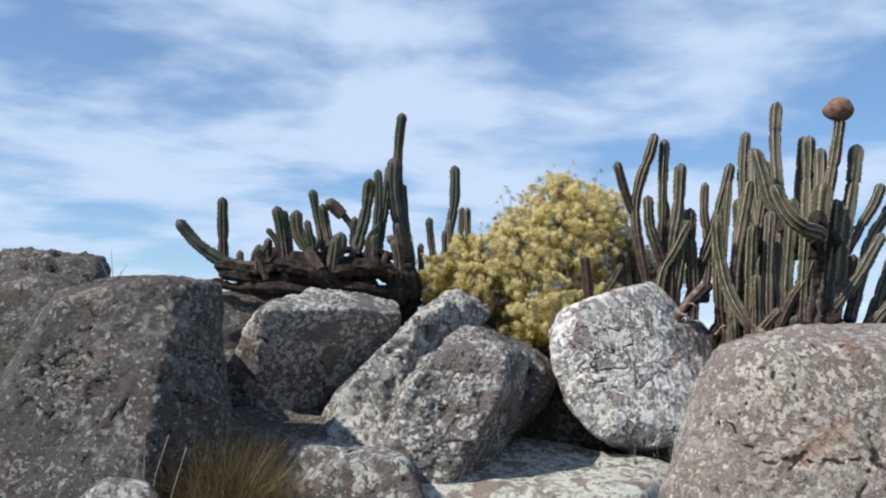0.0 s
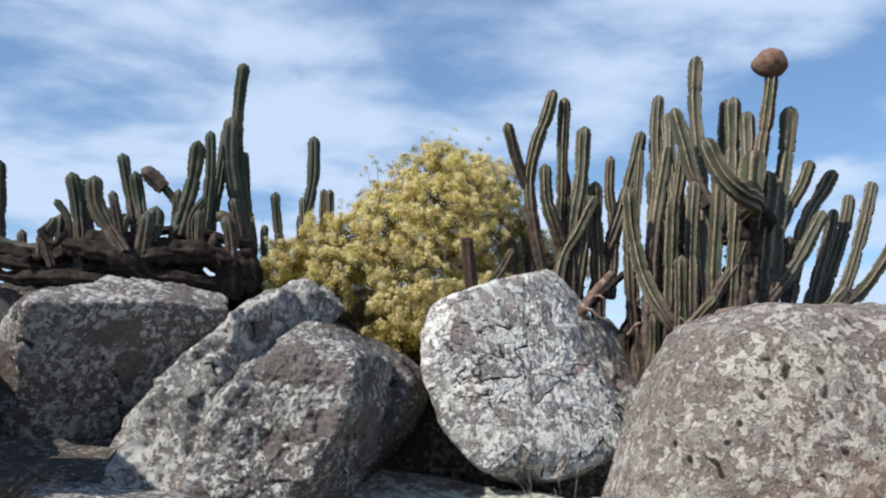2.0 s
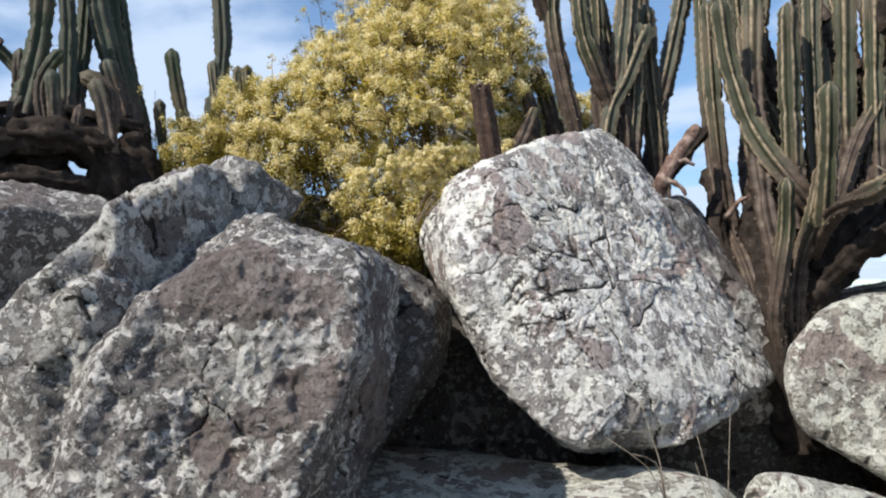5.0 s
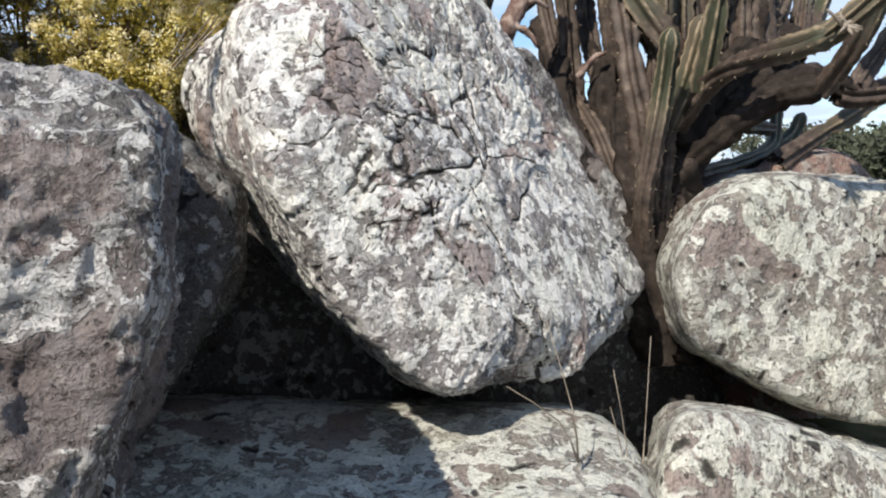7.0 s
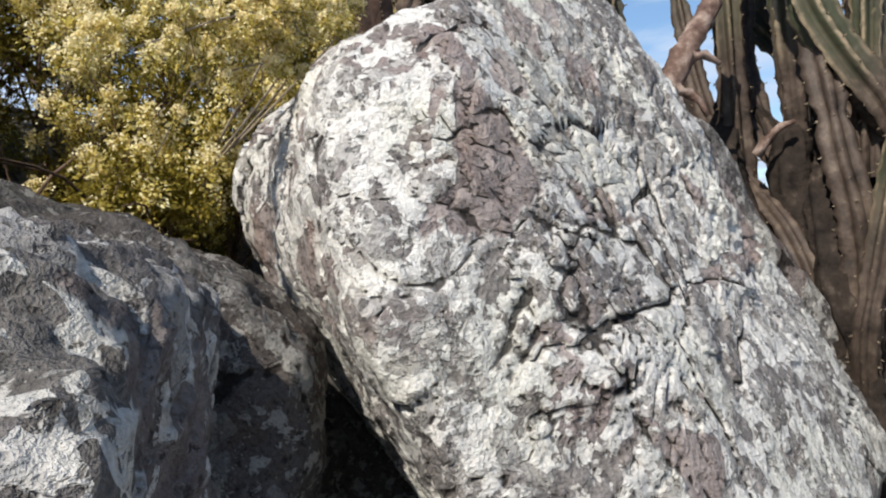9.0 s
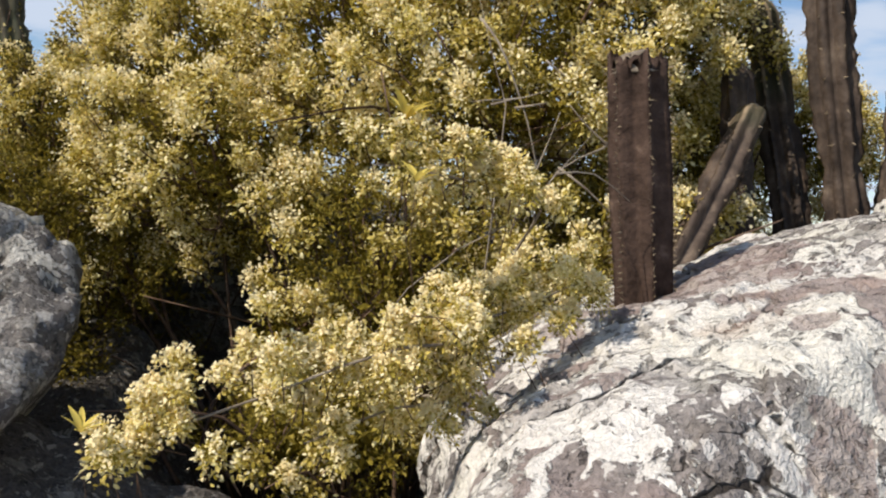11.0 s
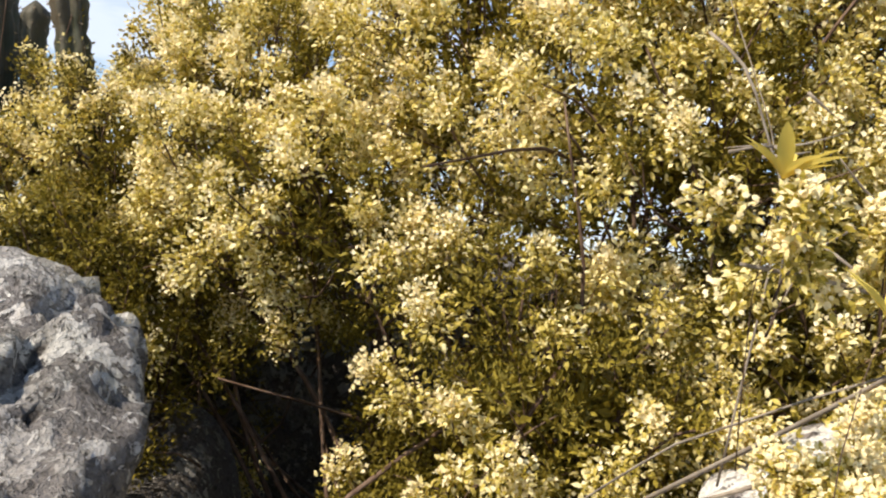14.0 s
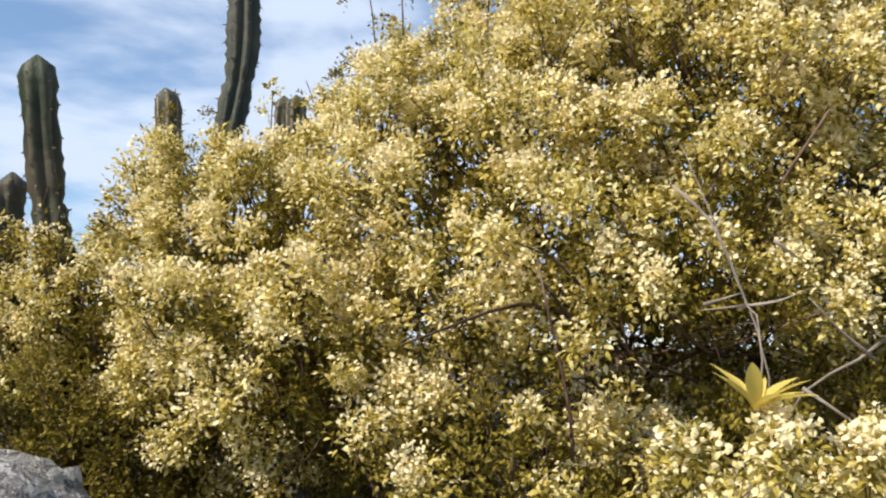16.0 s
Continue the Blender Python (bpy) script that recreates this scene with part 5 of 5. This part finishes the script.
# ---- shrub ----
def leaf_mesh(name, place, way, size, material, parent, label="", slim=0.42, oval=False):
    """Many small folded leaves in one mesh: place, way and size of each."""
    n = len(place)
    # blades turn towards the light
    r = rng.normal(size=(n, 3)) * 0.75 + np.array(SUN) * 0.9 + np.array((0, 0, 0.4))
    way = way / np.linalg.norm(way, axis=1)[:, None]
    side = np.cross(way, r)
    side /= np.linalg.norm(side, axis=1)[:, None]
    up = np.cross(side, way)
    s = size[:, None]
    a = place
    b = place + way * s * 0.5 + side * s * slim * 0.5 + up * s * 0.10
    c = place + way * s
    d = place + way * s * 0.5 - side * s * slim * 0.5 + up * s * 0.10
    v = np.stack([a, b, c, d], 1).reshape(-1, 3)
    if oval:
        q = [(0, 0), (0.22, 0.36), (0.6, 0.46), (1, 0), (0.6, -0.46), (0.22, -0.36)]
        v = np.stack([place + way * s * x + side * s * slim * y + up * s * (0.12 * abs(y) * 2 - 0.2 * x * x) for x, y in q], 1).reshape(-1, 3)
        k = np.arange(n)[:, None] * 6
        f = np.vstack([k + np.array(t) for t in ([0, 1, 5], [1, 2, 5], [2, 4, 5], [2, 3, 4])])
        return tagged(mesh_object(name, v, f, material, parent, label, soft=False), kind="stuff")
    k = np.arange(n)[:, None] * 4
    f = np.vstack([k + np.array([0, 1, 2]), k + np.array([0, 2, 3])])
    ob = mesh_object(name, v, f, material, parent, label, soft=False)
    return tagged(ob, kind="stuff")


def limb_mesh(name, limbs, material, parent, label="", sides=5):
    v, f = [], []
    for pts, r0 in limbs:
        tv, tf = tube(pts, r0, sides, 0.06, 0.35)
        b = len(v)
        v += [tuple(x) for x in tv]
        f += [tuple(i + b for i in q) for q in tf]
    return mesh_object(name, v, f, material, parent, label)


# masses of the crown: centre, radii, share of puffs in the shade-darkened green
CROWN = [
    ((0.80, 6.46, 1.98), (0.34, 0.36, 0.34), 0.1),
    ((1.08, 6.42, 2.16), (0.33, 0.38, 0.34), 0.0),
    ((1.02, 6.66, 2.40), (0.28, 0.28, 0.26), 0.15),
    ((0.67, 6.66, 2.17), (0.20, 0.24, 0.22), 0.25),
    ((0.38, 6.60, 1.98), (0.27, 0.28, 0.20), 0.2),
    ((0.13, 6.64, 1.82), (0.24, 0.22, 0.20), 0.3),
    ((1.34, 6.50, 2.22), (0.18, 0.28, 0.30), 0.1),
    ((1.38, 6.55, 1.85), (0.20, 0.25, 0.30), 0.2),
    ((0.46, 6.42, 1.80), (0.26, 0.28, 0.17), 0.25),
    ((0.94, 6.15, 1.92), (0.25, 0.20, 0.20), 0.0),
    ((0.80, 6.10, 1.58), (0.23, 0.16, 0.20), 0.5),
    ((1.10, 6.12, 1.66), (0.20, 0.20, 0.24), 0.3),
    ((0.22, 6.75, 1.52), (0.26, 0.20, 0.24), 0.7),
    ((0.10, 6.42, 1.50), (0.20, 0.16, 0.30), 0.8),
    ((0.00, 6.80, 1.74), (0.20, 0.18, 0.24), 0.5),
    ((1.78, 6.80, 1.93), (0.28, 0.18, 0.20), 0.2),
    ((0.68, 5.90, 1.42), (0.14, 0.09, 0.07), 0.2),
    ((0.70, 6.40, 1.38), (0.34, 0.16, 0.18), 0.85),
]
# open hollows in the shrub where no leaves grow: centre, radii
HOLLOWS = [(np.array((0.40, 6.55, 1.44)), np.array((0.18, 0.34, 0.16))), (np.array((0.95, 6.08, 1.85)), np.array((0.19, 0.17, 0.05)))]
# low boughs that reach out in front: points along each, number of puffs, spread
BOUGHS = [
    (((0.84, 5.50, 1.65), (0.74, 5.42, 1.665), (0.63, 5.40, 1.625), (0.50, 5.39, 1.575)), 60, (0.022, 0.030, 0.020)),
    (((0.82, 5.50, 1.60), (0.74, 5.46, 1.60), (0.66, 5.44, 1.57)), 26, (0.025, 0.025, 0.025)),
    (((0.97, 5.66, 1.70), (0.88, 5.55, 1.69), (0.80, 5.48, 1.675)), 34, (0.026, 0.026, 0.018)),
    (((0.88, 5.52, 1.79), (0.80, 5.46, 1.815), (0.71, 5.43, 1.825)), 22, (0.020, 0.022, 0.016)),
]


def unit(a):
    return a / np.linalg.norm(a, axis=-1, keepdims=True)


def puff(o, out, r, leaves, bloom, small=1.0, flowers=0.4, dense=1.0):
    """A rounded tuft of small leaves round a twig's end, its sunny side set with cream flowers."""
    m = int(300 * dense * (r / 0.045) ** 1.5 / small)
    d = unit(rng.normal(size=(m, 3)) + out * 0.9)
    lobe = np.array([0.80 + 0.38 * noise.noise(Vector(q * 2.6) + Vector(o * 31)) for q in d])
    p = o + d * (r * lobe * rng.uniform(0.35, 1.25, m))[:, None]
    leaves.append((p, d * 0.7 + rng.normal(size=(m, 3)) * 0.55, rng.uniform(0.006, 0.0125, m) * small))
    k = int(m * flowers)
    if k:
        d = unit(rng.normal(size=(k, 3)) * 0.75 + out + np.array(SUN) * 0.35)
        # flowers stand in small heads
        heads = unit(rng.normal(size=(7, 3)) * 0.7 + out + np.array(SUN) * 0.35)
        d = unit(0.55 * d + heads[rng.integers(0, 7, k)])
        bloom.append((o + d * (r * rng.uniform(0.75, 1.3, k))[:, None], rng.normal(size=(k, 3)) + d, rng.uniform(0.0045, 0.008, k) * small))


def openness(q):
    """How far points lie from the nearest hollow's middle: under 1 is inside it."""
    return np.min([(((q - c) / r) ** 2).sum(-1) for c, r in HOLLOWS], axis=0)


def joined(rows):
    return [np.concatenate([r[i] for r in rows]) for i in range(3)]


def build_shrub():
    bush = tagged(base_empty("shrub", (0, 0, 0)), "dense shrub of small yellow-green leaves and cream blossom", "shrub")
    foot = np.array((0.8, 6.4, 0.7))
    twigs, leaves, blossom, green = [], [], [], []
    placed = np.zeros((0, 4))
    cs = np.array([c for c, _, _ in CROWN])
    rs = np.array([r for _, r, _ in CROWN])
    for n, (centre, radii, shade) in enumerate(CROWN):
        c, rad = cs[n], rs[n]
        for k in range(3):
            end = c + rad * rng.uniform(-0.6, 0.6, 3)
            mid = (foot + end) / 2 + rng.normal(size=3) * 0.10 + np.array((0, 0, 0.08))
            limb_mesh("branch", [([foot + rng.normal(size=3) * (0.07, 0.07, 0.02), mid, end], 0.0075)], WOOD, bush)
        # leaves that fill the heart of the mass, shade mixed into their colour
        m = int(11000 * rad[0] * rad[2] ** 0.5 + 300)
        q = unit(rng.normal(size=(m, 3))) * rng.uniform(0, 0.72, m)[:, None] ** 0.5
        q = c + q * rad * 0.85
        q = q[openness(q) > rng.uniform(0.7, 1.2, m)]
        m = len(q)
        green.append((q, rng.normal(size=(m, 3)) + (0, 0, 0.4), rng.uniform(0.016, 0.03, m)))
        tries = int(5200 * (rad[0] * rad[2] + rad[0] * rad[1]))
        for _ in range(tries):
            q = unit(rng.normal(size=3))
            if q[1] > 0.45 and rng.random() < 0.75 or q[2] < -0.55 and rng.random() < 0.6:
                continue
            deep = rng.random() < 0.22
            lump = 1 + 0.36 * noise.noise(Vector(q * 2.6 + c)) + 0.20 * noise.noise(Vector(q * 6.0 + c))
            o = c + rad * q * (rng.uniform(0.6, 0.8) if deep else rng.uniform(0.88, 1.04)) * lump
            inside = (((o - cs) / rs) ** 2).sum(1)
            inside[n] = 9
            if inside.min() < 0.6 or openness(o) < 1:
                continue
            r = rng.uniform(0.026, 0.052)
            if len(placed) and (np.linalg.norm(placed[:, :3] - o, axis=1) < 0.64 * (placed[:, 3] + r)).any():
                continue
            placed = np.vstack([placed, (*o, r)])
            out = unit(q * 0.8 + np.array((-0.15, -0.15, 0.55)) + rng.normal(size=3) * 0.25)
            # deep and underside puffs mostly take the shade-darkened leaf
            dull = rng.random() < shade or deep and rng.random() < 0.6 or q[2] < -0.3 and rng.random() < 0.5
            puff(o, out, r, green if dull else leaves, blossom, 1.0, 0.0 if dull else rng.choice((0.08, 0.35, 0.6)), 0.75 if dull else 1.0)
            back = o - out * rng.uniform(0.08, 0.16) + rng.normal(size=3) * 0.02
            twigs.append(([back, (back + o) / 2 + rng.normal(size=3) * 0.008, o + out * r * 0.5], rng.uniform(0.0014, 0.003)))
    # bare brown branchlets that show between the puffs
    for n in range(90):
        a = cs[n % len(cs)] + rs[n % len(cs)] * rng.uniform(-0.5, 0.5, 3) - (0, 0, 0.1)
        b = a + unit(rng.normal(size=3) + np.array((-0.1, -0.6, 0.7))) * rng.uniform(0.16, 0.40)
        twigs.append(([a, (a + b) / 2 + rng.normal(size=3) * 0.03, b + rng.normal(size=3) * 0.02], rng.uniform(0.0025, 0.0055)))
    # leafy whips that stand out above the crown
    for x, y, z, lean, rise in ((0.36, 6.6, 2.12, 0.0, 0.16), (0.54, 6.6, 2.26, 0.03, 0.14), (0.6, 6.65, 2.44, -0.03, 0.15), (0.85, 6.6, 2.5, 0.0, 0.2), (0.93, 6.6, 2.56, -0.03, 0.2),
                                (1.22, 6.55, 2.5, 0.05, 0.22), (1.12, 6.6, 2.55, -0.02, 0.14), (0.22, 6.6, 2.0, -0.05, 0.22), (-0.13, 6.6, 1.75, 0.0, 0.4), (-0.02, 6.6, 1.9, 0.0, 0.2), (0.74, 6.6, 2.42, 0.02, 0.18), (0.56, 6.62, 2.36, -0.04, 0.14), (0.66, 6.6, 2.42, 0.02, 0.13), (0.98, 6.6, 2.6, 0.04, 0.12), (1.3, 6.5, 2.48, 0.02, 0.12),
                                (0.44, 6.58, 2.14, -0.02, 0.16), (0.30, 6.6, 2.1, -0.03, 0.13), (1.06, 6.62, 2.58, 0.0, 0.2)):
        a = np.array((x, y, z))
        b = a + (lean, 0.0, rise)
        twigs.append(([a - (0, 0, 0.15), (a + b) / 2 + rng.normal(size=3) * 0.01, b], 0.0026))
        for t in (0.35, 0.7, 1.0):
            e = a + (b - a) * t + rng.normal(size=3) * (0.022, 0.022, 0.0)
            puff(e, np.array((0, 0, 1.0)), rng.uniform(0.014, 0.032), green if rng.random() < 0.5 else leaves, blossom, 1.0, 0.0, 0.45)
    near, near_bloom = [], []
    for line, count, spread in BOUGHS:
        c, w = path_points(line, 0.01)
        limb_mesh("branch", [([(0.80, 6.05, 1.45), *[np.array(q) - (0, 0, 0.012) for q in line]], 0.0030)], TWIG, bush)
        for t in rng.uniform(0, len(c) - 1, count).astype(int):
            o = c[t] + rng.normal(size=3) * spread
            out = unit(np.array((-0.15, -0.25, 0.7)) + rng.normal(size=3) * 0.35)
            puff(o, out, rng.uniform(0.012, 0.021), near, near_bloom, 0.6, rng.choice((0.3, 0.6, 1.0)), 1.7)
            back = o - out * 0.04
            twigs.append(([back, (back + o) / 2, o], 0.0008))
    tagged(limb_mesh("brushwood", twigs, WOOD, bush, "", 3), kind="stuff")
    leaf_mesh("crown", *joined(leaves), LEAF, bush, "small yellow-olive leaves", 0.55, True)
    leaf_mesh("inner_foliage", *joined(green), LEAF_GREEN_SHADE, bush, "greener shaded leaves", 0.45)
    leaf_mesh("low_foliage", *joined(near), LEAF, bush, "yellow leaves of the low boughs", 0.5, True)
    leaf_mesh("low_blossom", *joined(near_bloom), BLOOM, bush, "tiny cream flowers", 0.9, True)
    leaf_mesh("blossom", *joined(blossom), BLOOM, bush, "tiny cream flowers", 0.9)


build_shrub()


def leafy_shoot(place, count, size):
    """A shoot with a rosette of long leaves, each leaf a part."""
    e = tagged(base_empty("leafy_shoot", place), "yellow-green leafy shoot with long narrow leaves", "shoot")
    limb_mesh("stalk", [([np.array((0.02, 0.06, -0.16)), np.array((0.0, 0.02, -0.06)), np.zeros(3)], 0.00045)], WOOD, e)
    r = np.random.default_rng(3)
    for k in range(count):
        a = k * 2.4
        d = np.array((math.cos(a), math.sin(a), r.uniform(0.6, 1.8)))
        d /= np.linalg.norm(d)
        s = np.cross(d, (0, 0, 1))
        s /= np.linalg.norm(s)
        u = np.cross(s, d)
        l = size * r.uniform(0.75, 1.2)
        v, f = [], []
        for i in range(7):
            t = i / 6
            w = 0.115 * l * math.sin(math.pi * min(1, t * 0.93 + 0.05)) ** 0.8
            c = d * l * t - u * l * 0.25 * t * t
            v += [tuple(c - s * w + u * w * 0.4), tuple(c), tuple(c + s * w + u * w * 0.4)]
        for i in range(6):
            for j in range(2):
                f.append((i * 3 + j, i * 3 + j + 1, i * 3 + j + 4, i * 3 + j + 3))
        mesh_object("leaf", v, f, SHOOT, e)


leafy_shoot((0.735, 5.45, 1.855), 11, 0.03)
leafy_shoot((0.74, 5.36, 1.80), 7, 0.024)
leafy_shoot((0.50, 5.32, 1.60), 7, 0.024)


# ---- grass and dead sticks ----
def grass_tuft(place, count, height, spread, label, material=STRAW):
    v, f = [], []
    r = np.random.default_rng(int(abs(place[0]) * 1000) + count)
    for _ in range(count):
        o = np.array(place) + np.array((*r.normal(size=2) * spread * 0.4, 0))
        lean = r.normal(size=2) * 0.38
        h = height * r.uniform(0.5, 1.1)
        t = r.uniform(0, 6.28)
        s = np.array((math.cos(t), math.sin(t), 0)) * r.uniform(0.0015, 0.0035)
        a = o + np.array((lean[0] * h * 0.3, lean[1] * h * 0.3, h * 0.55))
        e = o + np.array((lean[0] * h, lean[1] * h, h * (1 - 0.25 * np.hypot(*lean))))
        b = len(v)
        v += [tuple(x) for x in (o - s, o + s, a + s * 0.8, a - s * 0.8, e)]
        f += [(b, b + 1, b + 2, b + 3), (b + 3, b + 2, b + 4)]
    ob = mesh_object("grass_tuft", v, f, material, soft=False)
    return tagged(ob, label, "grass", kind="stuff")


def sticks(name, label, category, stalks, material, radius):
    """Bare stalks, each a part of one plant."""
    e = tagged(base_empty(name), label, category)
    for pts in stalks:
        limb_mesh("stalk", [(pts, radius)], material, e)
    return e


grass_tuft((-0.93, 3.85, 0.22), 2600, 0.80, 0.30, "tall dry brown grass tuft between the boulders", DARK_STRAW)
grass_tuft((-0.55, 4.2, 0.2), 300, 0.45, 0.3, "thin dry grass at the foot of the boulders")
sticks("dead_shrub", "leafless pale dead twigs in front of the boulder", "dead shrub", [
    [(-1.2, 3.6, 0.1), (-1.22, 3.6, 0.6), (-1.235, 3.6, 0.98)],
    [(-1.2, 3.6, 0.1), (-1.19, 3.6, 0.7), (-1.13, 3.6, 0.97)],
    [(-1.18, 3.6, 0.1), (-1.12, 3.58, 0.6), (-1.05, 3.6, 0.92)],
    [(-1.22, 3.6, 0.4), (-1.27, 3.6, 0.7), (-1.26, 3.6, 0.86)]], TWIG, 0.007)
sticks("dry_stalk", "thin bare dry stalks rising from the slab's crack", "dry grass", [
    [(1.2, 4.83, 0.70), (1.19, 4.83, 0.80), (1.15, 4.85, 0.97)],
    [(1.2, 4.83, 0.70), (1.15, 4.82, 0.79), (1.05, 4.84, 0.87)],
    [(1.2, 4.83, 0.70), (1.17, 4.81, 0.80), (1.10, 4.80, 0.83)],
    [(1.36, 4.86, 0.52), (1.34, 4.85, 0.70), (1.31, 4.85, 0.85)],
    [(1.37, 4.86, 0.52), (1.33, 4.85, 0.68), (1.30, 4.85, 0.78)],
    [(1.38, 4.86, 0.52), (1.39, 4.85, 0.70), (1.41, 4.85, 0.90)]], TWIG, 0.0022)
sticks("dead_branch", "bare grey dead branches reaching out of the shrub", "dead branch", [
    [(0.66, 6.0, 1.4), (0.76, 5.62, 1.68), (0.842, 5.5, 1.762), (0.913, 5.6, 1.816), (1.0, 5.75, 1.88)],
    [(0.85, 5.52, 1.77), (0.88, 5.55, 1.82), (0.90, 5.55, 1.88)],
    [(0.915, 5.6, 1.817), (0.97, 5.65, 1.82), (1.02, 5.66, 1.79)],
    [(0.87, 5.8, 1.6), (0.878, 5.75, 1.864), (0.886, 5.8, 1.911), (0.875, 5.8, 1.942), (0.85, 5.86, 2.06)],
    [(0.886, 5.8, 1.911), (0.86, 5.79, 1.908), (0.841, 5.8, 1.905)],
    [(0.886, 5.8, 1.911), (0.91, 5.79, 1.915), (0.95, 5.8, 1.93)]], TWIG, 0.0013)
sticks("thorny_branch", "bare pale branch with long side twigs over the shrub", "dead branch", [
    [(0.87, 5.95, 2.04), (0.89, 5.9, 2.0), (0.92, 5.9, 1.94), (0.955, 5.9, 1.84), (0.97, 5.95, 1.72)],
    [(0.885, 5.9, 1.912), (0.905, 5.9, 1.918), (0.925, 5.9, 1.925)],
    [(0.92, 5.9, 1.91), (0.945, 5.89, 1.915), (0.965, 5.89, 1.92)],
    [(0.96, 5.9, 1.98), (0.975, 5.9, 1.97), (0.99, 5.9, 1.96)],
    [(1.10, 5.92, 1.89), (1.05, 5.9, 1.86), (0.99, 5.9, 1.825), (0.94, 5.88, 1.75)],
    [(0.99, 5.9, 1.83), (1.03, 5.88, 1.80), (1.065, 5.88, 1.77)],
    [(1.07, 5.9, 1.86), (1.03, 5.9, 1.89), (1.0, 5.9, 1.92)]], TWIG, 0.0022)
sticks("skyline_sprig", "bare grey sprig on the skyline", "dead shrub", [
    [(-2.5, 6.5, 1.2), (-2.5, 6.5, 1.7), (-2.53, 6.5, 2.0)],
    [(-2.5, 6.5, 1.65), (-2.45, 6.5, 1.8), (-2.4, 6.5, 1.88)],
    [(-2.5, 6.5, 1.7), (-2.56, 6.5, 1.82), (-2.6, 6.5, 1.9)]], TWIG, 0.005)


# ---- far trees ----
def far_tree(x, y, height, seed):
    r = np.random.default_rng(seed)
    z = float(ground_height(x, y))
    e = tagged(base_empty("tree", (x, y, z)), "low dark green thorn tree far down the slope", "tree", "far trees")
    limbs = []
    for k in range(5):
        end = np.array((*r.normal(size=2) * height * 0.25, height * r.uniform(0.55, 0.8)))
        limbs.append(([np.zeros(3), end * (0.4, 0.4, 0.5), end], height * 0.03))
    limb_mesh("trunk", limbs, WOOD, e)
    place, way = [], []
    for k in range(26):
        c = np.array((*r.normal(size=2) * height * 0.33, height * r.uniform(0.5, 1.0)))
        m = 90
        place.append(c + r.normal(size=(m, 3)) * height * (0.11, 0.11, 0.06))
        way.append(r.normal(size=(m, 3)))
    p, w = np.concatenate(place), np.concatenate(way)
    leaf_mesh("crown", p, w, r.uniform(0.16, 0.34, len(p)) * height / 4, LEAF_FAR, e, "", 0.6)


for k in range(16):
    a = radians(54.5 + 12 * k / 16 + rng.uniform(0, 1))
    d = rng.uniform(48, 62)
    far_tree(0.3 + d * math.sin(a), 3.5 + d * math.cos(a), rng.uniform(4.7, 5.6), 100 + k)
